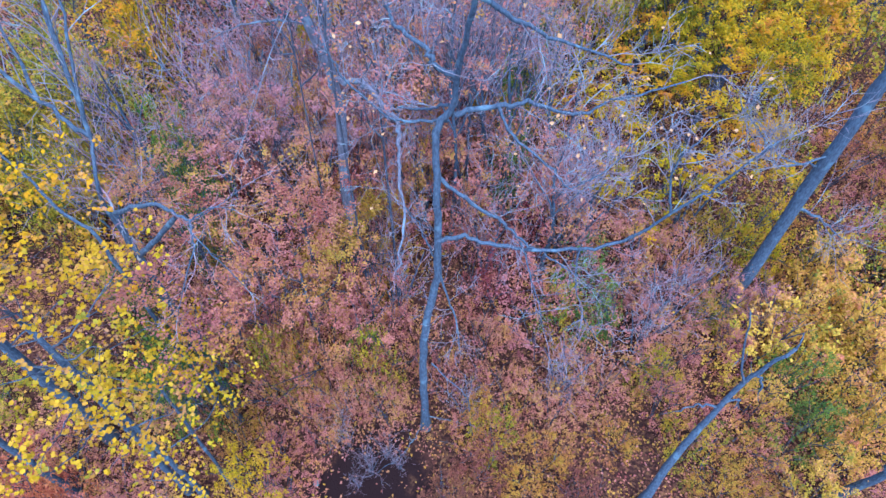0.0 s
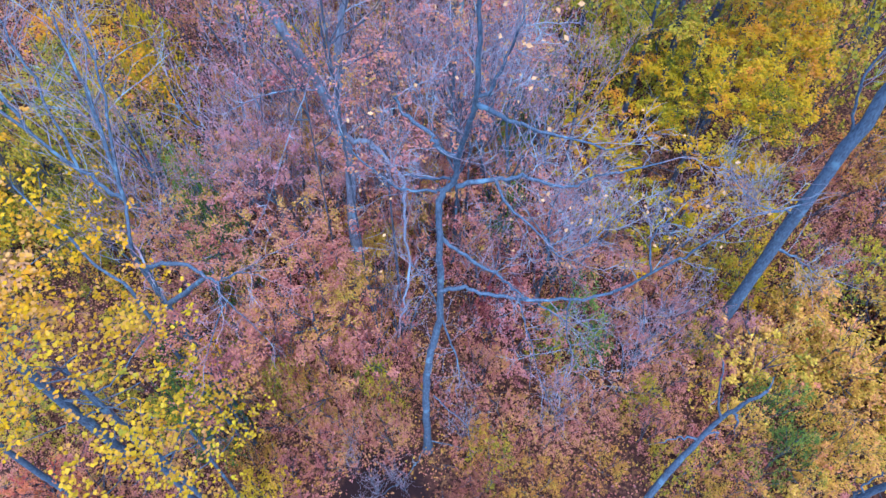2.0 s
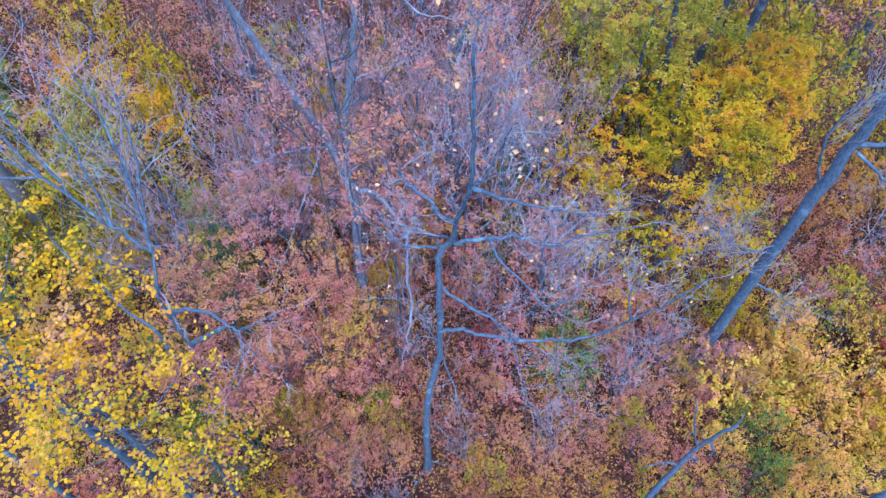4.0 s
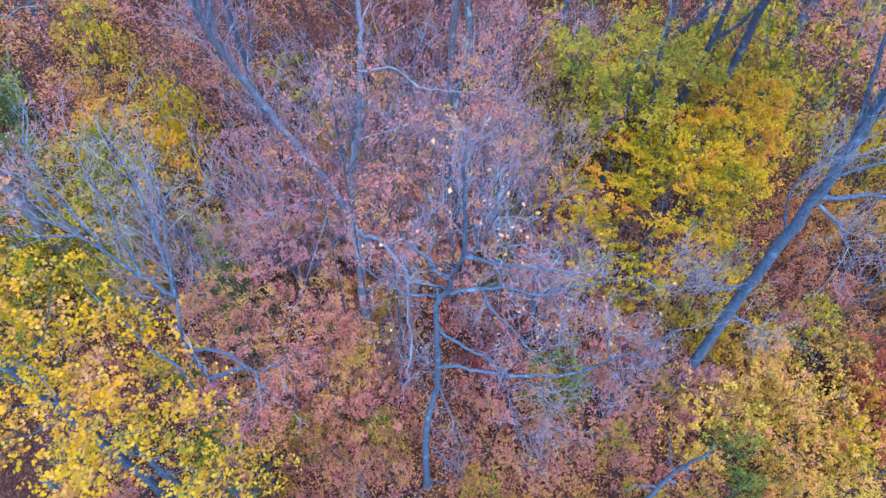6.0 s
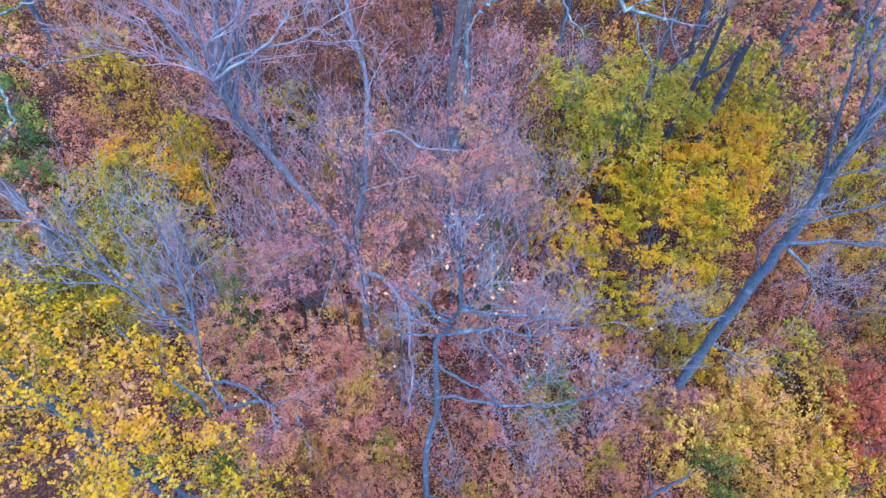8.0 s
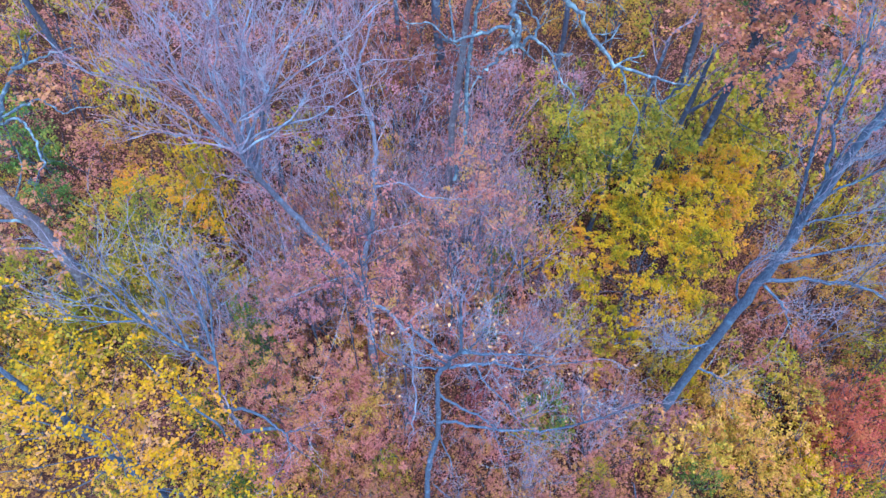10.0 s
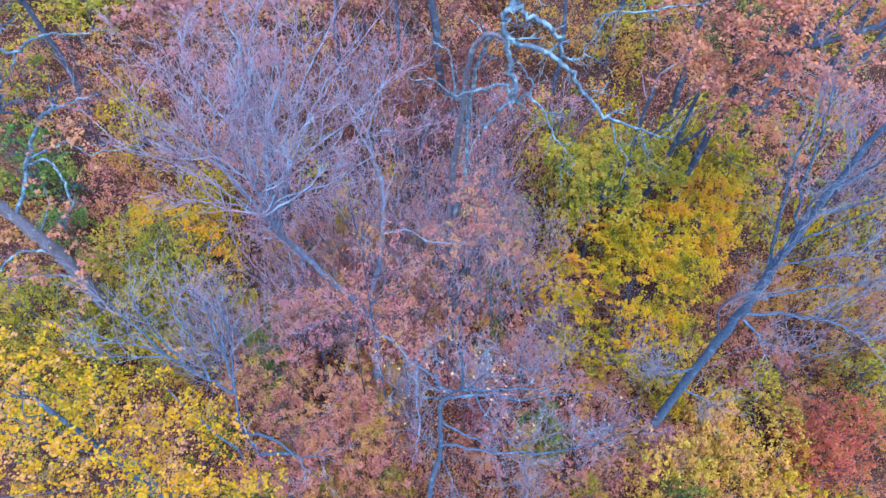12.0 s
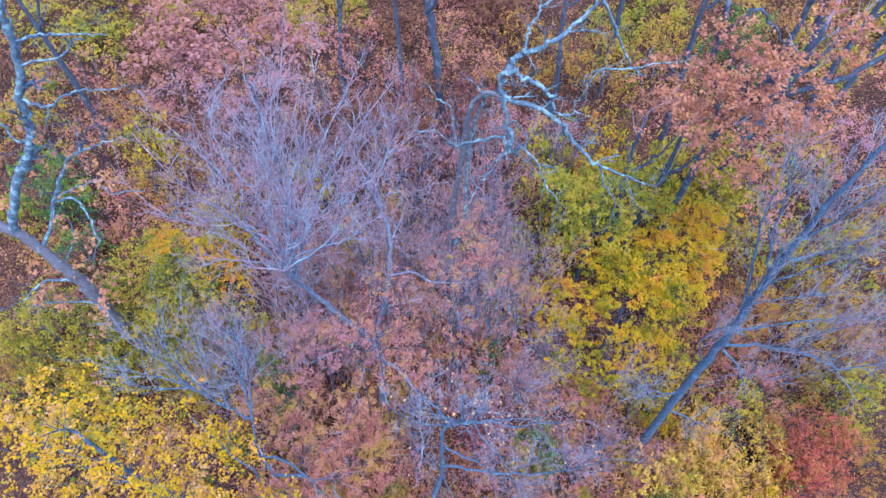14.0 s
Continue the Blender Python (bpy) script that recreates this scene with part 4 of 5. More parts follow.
leafy_tree("slim understorey tree with rusty leaves round a dead sapling", "rust",
           ([(-5.9, 6.9, 0), (-5.9, 6.9, 3.5), (-5.8, 6.9, 6.4)], 0.05, 0.025),
           [(-6.2, 7.1, 7.2, 0.7, 0.4), (-5.7, 6.9, 6.9, 0.8, 0.5), (-5.2, 6.5, 6.3, 0.8, 0.5), (-6.4, 7.3, 6.2, 0.8, 0.5), (-5.8, 6.8, 5.4, 0.8, 0.5), (-5.0, 6.2, 5.2, 0.8, 0.5), (-4.6, 6.9, 6.0, 0.8, 0.5)], 0.062, 147, 14, density=8.0)
leafy_tree("tall slim tree with sparse rosy leaves", "rose",
           ([(-2.2, 10.0, 0.2), (-2.2, 10.0, 6.0), (-2.2, 10.1, 12.0), (-2.2, 10.2, 14.6)], 0.035, 0.016),
           [(-2.0, 10.3, 14.6, 0.8, 0.6), (-1.5, 10.6, 14.6, 0.8, 0.6), (-1.8, 9.9, 13.6, 0.8, 0.6), (-1.0, 10.0, 13.4, 0.9, 0.6), (-1.3, 9.6, 12.4, 0.9, 0.6)], 0.055, 149, 7, density=4.0)
leafy_tree("tall slim tree with sparse rosy leaves", "rose",
           ([(-3.0, 10.2, 0.2), (-3.0, 10.2, 5.0), (-2.9, 10.3, 10.8)], 0.03, 0.014),
           [(-2.9, 10.6, 11.4, 0.6, 0.5), (-2.5, 10.7, 10.5, 0.6, 0.5), (-3.2, 10.3, 12.2, 0.6, 0.5), (-3.5, 10.1, 13.0, 0.5, 0.4), (-3.6, 10.4, 11.2, 0.6, 0.4)], 0.055, 151, 7, density=6.0)
leafy_tree("young tree with amber orange leaves beside a golden one", "amber",
           ([(11.9, 18.6, 0.9), (11.9, 18.5, 3.5), (11.8, 18.3, 5.8)], 0.11, 0.05),
           [(11.4, 18.2, 6.9, 1.4, 0.9), (12.2, 19.2, 7.2, 1.4, 0.9), (12.0, 17.2, 6.5, 1.2, 0.9), (11.7, 16.2, 5.6, 1.0, 0.8), (11.2, 19.3, 7.3, 1.2, 0.8), (12.8, 18.3, 6.5, 1.0, 0.8)],
           0.088, 145, 16, density=9.5)
leafy_tree("small spreading tree with olive and amber leaves", "olive",
           ([(-12.4, 17.0, 1), (-12.4, 16.8, 3.5), (-12.3, 16.6, 5.6)], 0.11, 0.05),
           [(-15.0, 16.6, 6.2, 1.4, 0.8), (-13.6, 17.2, 6.6, 1.4, 0.8), (-12.4, 17.2, 6.9, 1.3, 0.8), (-13.2, 15.8, 5.6, 1.3, 0.7), (-11.8, 16.0, 5.8, 1.3, 0.8), (-10.4, 15.4, 5.4, 1.2, 0.7), (-9.3, 15.0, 5.2, 1.0, 0.6)],
           0.085, 141, 11, density=5.5)
leafy_tree("slim young tree with bright amber leaves", "amber",
           ([(-11.0, 16.8, 1), (-11.0, 16.7, 4.5), (-10.9, 16.5, 7.4)], 0.08, 0.035),
           [(-11.6, 16.9, 8.2, 0.9, 0.6), (-10.8, 16.6, 8.0, 0.9, 0.6), (-10.0, 16.0, 7.4, 0.9, 0.6), (-9.4, 15.4, 6.8, 0.8, 0.5), (-12.4, 17.2, 7.8, 0.8, 0.5)],
           0.088, 143, 11, density=8.0)
leafy_tree("oak with peach and salmon pink withered leaves", "peach",
           ([(11.2, 20.4, 1), (11.2, 20.2, 7.0), (11.0, 19.2, 13.0), (11.0, 18.8, 15.0)], 0.2, 0.09),
           [(7.7, 17.6, 15.4, 1.2, 0.8), (8.7, 17.5, 16.2, 1.3, 0.8), (9.8, 17.6, 16.6, 1.5, 0.9), (11.2, 17.6, 16.6, 1.6, 0.9), (8.9, 17.5, 14.4, 1.2, 0.9), (10.2, 17.3, 15.0, 1.5, 1.0), (11.8, 17.3, 15.0, 1.5, 1.0),
            (10.7, 16.8, 13.5, 1.3, 1.0), (11.9, 16.6, 12.2, 1.1, 1.0), (12.8, 16.2, 10.9, 0.8, 1.0), (12.8, 17.6, 15.4, 1.2, 0.8), (13.5, 17.4, 13.8, 1.1, 0.8), (12.4, 18.0, 18.2, 1.0, 0.6), (7.2, 17.6, 16.8, 0.9, 0.6), (13.2, 18.4, 17.6, 1.0, 0.6), (9.4, 18.4, 17.8, 1.0, 0.6), (14.6, 18.6, 16.0, 1.2, 0.7)],
           0.088, 105, 9, True, BARK_DARK, 0.6, 10, extra=[
            ([(11.0, 19.2, 13.0), (9.8, 18.8, 15.4), (9.2, 18.6, 16.5), (9.2, 18.7, 17.6), (9.0, 18.8, 18.6), (8.8, 19.0, 19.2)], 0.13, 0.07),
            ([(9.3, 18.7, 17.4), (9.7, 18.6, 18.1), (10.2, 18.6, 18.3), (11.5, 18.5, 17.1)], 0.08, 0.035),
            ([(11.0, 18.9, 14.4), (12.2, 18.5, 16.6), (12.3, 18.8, 18.1), (12.2, 19.0, 19.0)], 0.16, 0.10),
            ([(11.0, 19.0, 14.0), (12.3, 18.0, 15.6), (13.4, 18.0, 16.0), (14.6, 18.0, 17.1), (15.1, 18.0, 17.9)], 0.13, 0.07)])
leafy_tree("oak with dusty pink withered leaves", "salmon",
           ([(-8.6, 23.0, 1), (-8.6, 22.8, 7.0), (-8.6, 22.6, 12.0)], 0.16, 0.06),
           [(-10.4, 20.6, 15.2, 1.6, 0.9), (-9.0, 21.6, 14.6, 1.7, 0.9), (-7.6, 22.6, 14.2, 1.7, 0.9), (-11.0, 22.4, 15.4, 1.6, 0.9), (-6.0, 23.4, 14.0, 1.4, 0.8), (-8.8, 24.4, 14.8, 1.7, 0.9)],
           0.115, 107, 7, True, BARK_DARK, 0.6, 9)
leafy_tree("tall slim tree with olive layered leaves", "olive",
           ([(7.4, 19.8, 1), (7.4, 19.6, 5.0), (7.3, 19.4, 8.6)], 0.13, 0.05),
           [(7.3, 19.0, 9.6, 1.5, 0.9), (6.2, 19.6, 8.6, 1.4, 0.9), (8.5, 19.6, 8.6, 1.4, 0.9), (5.4, 20.4, 8.0, 1.3, 0.8), (7.6, 18.2, 7.8, 1.3, 0.8), (9.6, 19.2, 8.2, 1.2, 0.8), (6.2, 18.4, 7.0, 1.2, 0.8)],
           0.092, 121, 13, density=9.0)
leafy_tree("slim understorey tree with rusty leaves", "rust",
           ([(-3.6, 10.0, 0.2), (-3.6, 10.0, 4.0), (-3.5, 9.9, 6.4)], 0.07, 0.03),
           [(-3.4, 9.8, 7.2, 1.1, 0.7), (-2.5, 9.9, 6.6, 1.0, 0.6), (-4.4, 10.2, 6.6, 1.0, 0.6), (-3.2, 9.0, 6.0, 1.0, 0.6)], 0.056, 123, 22, density=8.0)
leafy_tree("slim understorey tree with fading rosy leaves", "rose",
           ([(0.8, 14.3, 0.7), (0.8, 14.2, 4.0), (0.8, 14.1, 7.4)], 0.08, 0.03),
           [(0.2, 14.0, 10.0, 1.1, 0.8), (1.4, 14.4, 9.6, 1.1, 0.8), (0.8, 13.2, 7.2, 1.1, 0.7), (2.5, 15.0, 8.2, 1.1, 0.7), (-0.6, 14.6, 7.6, 1.1, 0.7), (0.6, 15.2, 10.8, 0.9, 0.6), (1.3, 15.4, 11.5, 0.8, 0.6)], 0.064, 125, 17, density=7.0)
leafy_tree("slim tall tree with thin fading rosy leaves", "rose",
           ([(-1.4, 10.7, 0.3), (-1.4, 10.7, 5.0), (-1.4, 10.6, 10.2)], 0.05, 0.02),
           [(-1.3, 10.3, 10.3, 0.8, 0.5), (-1.6, 10.4, 11.2, 0.7, 0.5), (-1.0, 10.4, 9.4, 0.7, 0.5), (-1.7, 10.5, 9.2, 0.7, 0.5)], 0.064, 127, 13, density=8.0)
leafy_tree("small red maple with rusty pink leaves", "rust",
           ([(-6.2, 9.3, 0.2), (-6.2, 9.3, 3.5), (-6.1, 9.4, 5.8)], 0.08, 0.03),
           [(-6.4, 9.0, 6.4, 1.2, 0.7), (-5.4, 9.4, 6.6, 1.1, 0.7), (-7.3, 9.9, 6.3, 1.1, 0.7), (-6.0, 10.5, 6.6, 1.2, 0.7), (-5.0, 8.6, 5.8, 1.0, 0.6)], 0.056, 131, 23, density=8.0)
leafy_tree("small red maple with rusty pink leaves", "rust",
           ([(-3.6, 8.7, 0.1), (-3.6, 8.7, 3.0), (-3.5, 8.6, 5.0)], 0.08, 0.03),
           [(-4.2, 8.0, 5.6, 1.1, 0.7), (-3.2, 8.2, 5.2, 1.1, 0.7), (-4.0, 9.2, 6.0, 1.1, 0.7), (-2.6, 9.4, 5.0, 1.0, 0.6), (-2.2, 8.0, 4.4, 0.9, 0.6)], 0.056, 133, 23, density=8.0)
leafy_tree("small maple with fading mauve leaves", "mauve",
           ([(-5.0, 12.3, 0.5), (-5.0, 12.3, 4.0), (-5.0, 12.3, 6.0)], 0.08, 0.03),
           [(-5.4, 12.0, 6.8, 1.2, 0.7), (-4.2, 12.4, 6.4, 1.2, 0.7), (-6.5, 12.8, 6.6, 1.2, 0.7), (-3.6, 13.4, 6.2, 1.1, 0.6), (-5.4, 13.6, 6.6, 1.1, 0.6)], 0.056, 135, 22, density=8.0)

# ---- shrubs ----
for x, y, r, h in ((-16.3, 16.7, 1.9, 3.5), (-14.1, 17.9, 1.9, 4), (-12.3, 18.2, 1.8, 4.2), (-10, 16, 1.4, 3.2), (-15.7, 19.9, 1.7, 3.6), (-11.7, 20.1, 1.5, 3.5), (-24.3, 28.5, 1.9, 5), (-13.5, 15.1, 1.4, 2.5), (5.2, 22.6, 1.4, 5), (7.4, 21.8, 2, 5.5), (9.3, 23.5, 2.1, 6), (5.8, 20.8, 1.5, 4.5), (14.1, 11.7, 1.5, 3), (18.4, 12.1, 1.5, 4), (21.1, 19.3, 2, 5), (5.8, 26.6, 1.8, 5.5), (25.1, 34.6, 2.8, 6), (15.5, 19.8, 1.7, 4.5), (-19.6, 15.6, 2.2, 4), (-7.6, 7.8, 0.9, 2.5),):
    shrub('olive', x, y, r, h)
for x, y, r, h in ((6.8, 5.8, 0.8, 2.2), (-20.5, 14.7, 1.5, 4), (-11.7, 15.5, 0.8, 6), (19.5, 12.4, 1.5, 4), (-12.4, 14.6, 1, 4), (-12.7, 12.8, 1, 4), (-14.3, 17.9, 1.1, 4), (3.6, 9.7, 0.7, 2.8), (-4.5, 7.8, 0.7, 4), (6, 7.7, 0.7, 2.6), (8.1, 9.8, 0.7, 3), (1.3, 6.2, 0.7, 2.2), (-1.9, 7.9, 0.7, 3.8),):
    shrub('olive', x, y, r, h)
for x, y, r, h in ((3.2, 17.5, 1.6, 4), (-7.2, 17, 1.6, 3.6), (-8.8, 18.3, 1.1, 4.5), (-4.3, 22.3, 1.5, 5.5), (0.9, 18.2, 1.3, 5), (-0.7, 16, 1.9, 4.4), (-3, 17.4, 1.9, 4), (3.1, 22.2, 1.4, 4.5), (-3.3, 16.9, 1.2, 4.5), (-0.5, 19.7, 1.8, 4), (2.2, 19.7, 1.8, 4), (0.4, 22.5, 1.8, 4), (-5.3, 18.4, 2, 4), (-9.3, 20.2, 2, 3.6), (-8.7, 22.5, 1.5, 4.5), (-6.4, 18.9, 1.4, 4.5), (-2.3, 20.8, 1.4, 5),):
    shrub('mauve', x, y, r, h)
for x, y, r, h in ((-2.4, 15.7, 0.7, 6), (-8.6, 14.5, 1.2, 3.8), (-2.5, 12.7, 1.3, 4), (-8.6, 11, 1.4, 4), (-2.7, 11.1, 0.9, 4), (-1.5, 13, 0.7, 5), (0.8, 12, 0.7, 4.5), (-5.2, 13.4, 0.7, 7), (-5, 15.2, 2, 4.2), (-6.9, 14.5, 1.7, 4), (-2.3, 14.3, 2, 4.5), (3.7, 13.1, 1.5, 4), (-5.6, 11.1, 1.8, 4.5), (-3.2, 11, 1.8, 4.5), (-7.3, 12.6, 1.6, 4), (0.4, 13.2, 2.2, 4.6), (2.5, 14.3, 2, 4.5), (3, 11.8, 1.9, 4), (5.6, 11.2, 1.6, 3.5), (2.3, 9.6, 1.7, 3),):
    shrub('rose', x, y, r, h)
for x, y, r, h in ((5.3, 9, 1.6, 2.6), (6.9, 9.9, 1.4, 3), (4.3, 7.4, 0.9, 2.5), (6.9, 8.5, 0.8, 2.4), (5.9, 10.6, 0.9, 2.6),):
    shrub('rose', x, y, r, h)
for x, y, r, h in ((-19.2, 29.2, 2.1, 5), (-16.8, 24.4, 1.6, 4), (10.5, 22, 1.5, 5), (4.8, 24.1, 1.4, 4.5), (18.3, 9.4, 1.4, 4), (17.1, 15.6, 1.9, 4.5), (18.8, 15.2, 1.8, 4.5), (19.5, 17.5, 1.6, 4), (5.1, 34.4, 2.4, 5.5), (7.5, 33.9, 2.2, 5.5), (10.2, 33, 2.2, 5.5), (13.6, 33.5, 2.4, 6), (-3, 25.7, 1.8, 4.5), (15.4, 16.9, 1.6, 4), (-16.7, 13.9, 1.8, 4), (-10.7, 13.5, 1.8, 3.5), (-6.2, 8, 0.8, 3.2), (2.6, 5.4, 0.8, 2), (4.7, 6.1, 0.7, 1.2), (-4, 7.9, 0.7, 3.4),):
    shrub('ochre', x, y, r, h)
for x, y, r, h in ((2.2, 4.6, 0.8, 1.6), (8.2, 5.1, 0.8, 2.4), (7.2, 4.6, 0.8, 1.8), (-5.6, 6.1, 0.8, 2.6), (13.6, 24, 1.4, 5), (-19.7, 12.8, 1.5, 4),):
    shrub('ochre', x, y, r, h)
for x, y, r, h in ((-17.3, 27, 1.7, 4.5), (9.1, 26, 1.8, 6), (14.9, 8, 1.7, 3), (18.2, 18.8, 1.3, 6), (-12.1, 21.9, 1.5, 4.4), (-10.7, 18.7, 0.9, 8.5), (-4.7, 19.7, 0.8, 5.5),):
    shrub('gold', x, y, r, h)
for x, y, r, h in ((-20.7, 27.2, 2.1, 4), (-18, 23.3, 2, 3.5), (-22.9, 32.2, 2.4, 5), (15.4, 11.1, 1.2, 3.5), (22.4, 22.8, 2, 6), (14.9, 13.5, 1.4, 3), (-3.9, 8.8, 1.8, 4.5), (-2, 9.2, 1.6, 4.5), (-7.6, 30, 2.1, 5), (-2.9, 31.4, 2.4, 5), (-5.1, 33.8, 2.4, 5.5), (2.2, 31.9, 2.4, 5), (-0.2, 34.9, 2.2, 5.5), (-8.1, 35.4, 2.3, 5.5), (-9.6, 24.4, 2.2, 4), (-13.7, 21, 1.7, 3.5), (13.1, 12.3, 1.2, 2.6), (20.5, 15.3, 1.5, 5), (-11, 15.7, 1.3, 3), (-5.6, 9.6, 0.9, 3.6),):
    shrub('rust', x, y, r, h)
for x, y, r, h in ((-4.3, 7.3, 0.9, 3.2), (-3.3, 8.4, 0.9, 4.2), (-2.4, 7.4, 0.9, 3.4), (-3.3, 6.3, 0.9, 2.6), (-1.5, 6.7, 0.9, 2.8), (-1.3, 8.5, 0.9, 3.8), (1.2, 8.8, 0.9, 2.8), (1.8, 7.1, 1, 2.4), (3.1, 6.8, 1, 2.4), (0.9, 5.9, 0.8, 2.2), (6.2, 7, 0.9, 2.4), (8.3, 8.7, 0.8, 2.4), (-8.6, 4.7, 1, 1.8), (7.2, 11.5, 1, 3), (-0.2, 7.8, 0.7, 2.4), (-4.5, 5.8, 0.7, 1.8), (19.7, 14.1, 1.5, 4.5), (-2.4, 27.5, 1.6, 5), (1.9, 27.5, 1.6, 5), (14.2, 20.5, 1.3, 5),):
    shrub('rust', x, y, r, h)
for x, y, r, h in ((-21, 23.2, 1.8, 4), (-22.6, 24.3, 1.8, 4.5), (-19.4, 20.2, 1.4, 3), (4.2, 10.2, 1.1, 3.6), (19.1, 34.6, 2.4, 6), (-8.1, 13.5, 0.9, 3.5), (4.5, 9.3, 0.7, 3.2), (9.9, 7.6, 0.8, 3), (9.7, 6, 0.8, 3.4), (-9, 9.7, 0.7, 4), (-7.3, 11.6, 0.7, 6), (-6.6, 11.1, 0.7, 6.5), (3.4, 18, 0.9, 6), (2.1, 15.5, 0.8, 5.5), (2.1, 13.7, 0.8, 4),):
    shrub('green', x, y, r, h)
for x, y, r, h in ((9.7, 9, 1.8, 3), (11.9, 9.6, 1.7, 3.2), (13.5, 8.7, 1.8, 3), (11.5, 11, 1.3, 3), (9.9, 9.1, 0.8, 2.6), (11.9, 11.1, 1.1, 3), (12, 9.1, 1.1, 3.4), (10.6, 9.3, 0.9, 3), (8.8, 6.9, 0.8, 2.6), (9.6, 4.5, 0.9, 2.6), (11.2, 6.1, 0.9, 3),):
    shrub('pale', x, y, r, h)
for x, y, r, h in ((17, 10.1, 1.5, 4.5), (15.9, 9.1, 1.4, 4), (-9.7, 4.5, 0.8, 4),):
    shrub('crimson', x, y, r, h)
for x, y, r, h in ((3.6, 4.6, 0.8, 1.8), (1.1, 5.3, 0.8, 1.9), (0.2, 4.7, 0.8, 1.4), (-5.2, 25.2, 1.8, 4.5), (-5.7, 24.9, 1.2, 5), (-4.8, 23.2, 1.5, 4.6), (-0.3, 24.3, 1.5, 4.6), (-6.3, 27.4, 1.6, 5),):
    shrub('umber', x, y, r, h)

# ---- leafless shrubs ----
BARE = []


def bare_shrub(x, y, h):
    """A leafless shrub: several stems with a haze of fine twigs."""
    if not BARE:
        for k in range(4):
            rng, stems, fine = np.random.default_rng(300 + k), [], Geo()
            for i in range(4):
                b = 1.57 * i + rng.uniform(0, 1.3)
                g = Geo()
                line = curve([(0.06 * math.cos(b), 0.06 * math.sin(b), -0.1), (0.35 * math.cos(b), 0.35 * math.sin(b), 1.2),
                              (0.7 * math.cos(b + 0.3), 0.7 * math.sin(b + 0.3), 2.3)], 6)
                g.tube(line, np.linspace(0.035, 0.01, len(line)), 6, True)
                stems.append(g.mesh("stem", BARK))
                for j in range(5):
                    q = line[3 + int(j * (len(line) - 4) / 5)]
                    sprout(rng, fine, q, (rng.normal(0, 0.6), rng.normal(0, 0.6), 0.8), rng.uniform(0.7, 1.5), 0.011, 2, 0.35, 0.75, 3)
            BARE.append((stems, fine.mesh("twig_crown", TWIG)))
    stems, fine = BARE[int(dice.integers(0, 4))]
    t = root("bare_shrub", (x, y, float(ground_z(x, y))), "leafless shrub with a haze of violet-grey twigs", "shrub", "leafless shrubs")
    t.rotation_euler, t.scale = (0, 0, dice.uniform(0, 6.28)), (h / 3.6, h / 3.6, h / 3.2)
    for s in stems:
        part("stem", s, t)
    part("twig_crown", fine, t, "fine bare twigs", "stuff")


for x, y, h in ((-3.4, 14.6, 5.0), (-5.2, 17.4, 5.0), (-0.7, 15.7, 5.0), (2.1, 18.5, 5.0), (3.5, 21.1, 4.5), (-10.8, 14.6, 5.0), (-9.0, 13.7, 4.0), (-4.3, 13.3, 5.5), (1.4, 12.0, 4.5), (4.0, 12.2, 5.0), (6.6, 9.7, 4.0), (-5.5, 9.4, 5.0), (16.2, 13.5, 5.0), (19.0, 14.1, 5.0), (21.4, 22.8, 5.0), (6.8, 26.1, 6.0), (-2.6, 20.9, 5.0), (-0.2, 25.7, 6.0), (-11.3, 27.0, 5.0), (4.9, 14.5, 5.0), (4.0, 12.9, 5.0), (-2.7, 6.2, 1.8), (-2.0, 5.4, 1.6), (-2.9, 6.9, 2.0), (-1.6, 5.8, 1.6), (-6.6, 11.7, 4.5)):
    bare_shrub(x, y, h)
for x, y, h in ((-1.2, 5.5, 1.3), (-2.3, 5.0, 1.1), (-6.0, 14.1, 5.0), (3.4, 7.7, 3.5), (5.3, 13.6, 5.0), (7.5, 10.6, 4.0), (-10.5, 12.7, 5.5), (-4.8, 18.6, 6.0), (3.5, 19.2, 6.0), (1.5, 19.5, 6.0), (0.6, 7.0, 2.5), (8.3, 13.6, 5.0), (-1.4, 10.4, 4.5), (6.0, 9.1, 3.5), (-10.0, 27.4, 5.5), (-7.1, 24.6, 5.5), (-4.1, 27.4, 5.5), (-1.6, 22.8, 5.5), (0.5, 26.6, 5.5), (-5.5, 20.4, 5.5), (-2.4, 18.0, 5.5), (2.3, 22.8, 5.5), (3.0, 26.7, 5.5), (-7.2, 18.0, 5.5), (-0.5, 20.1, 5.5)):
    bare_shrub(x, y, h)
thin = np.random.default_rng(91)
for k in range(18):
    bare_shrub(-8.5 + 12.5 * ((k * 0.618) % 1.0), 13.0 + 11.0 * (k + 0.5) / 18 + thin.uniform(-0.5, 0.5), thin.uniform(5.0, 7.5))

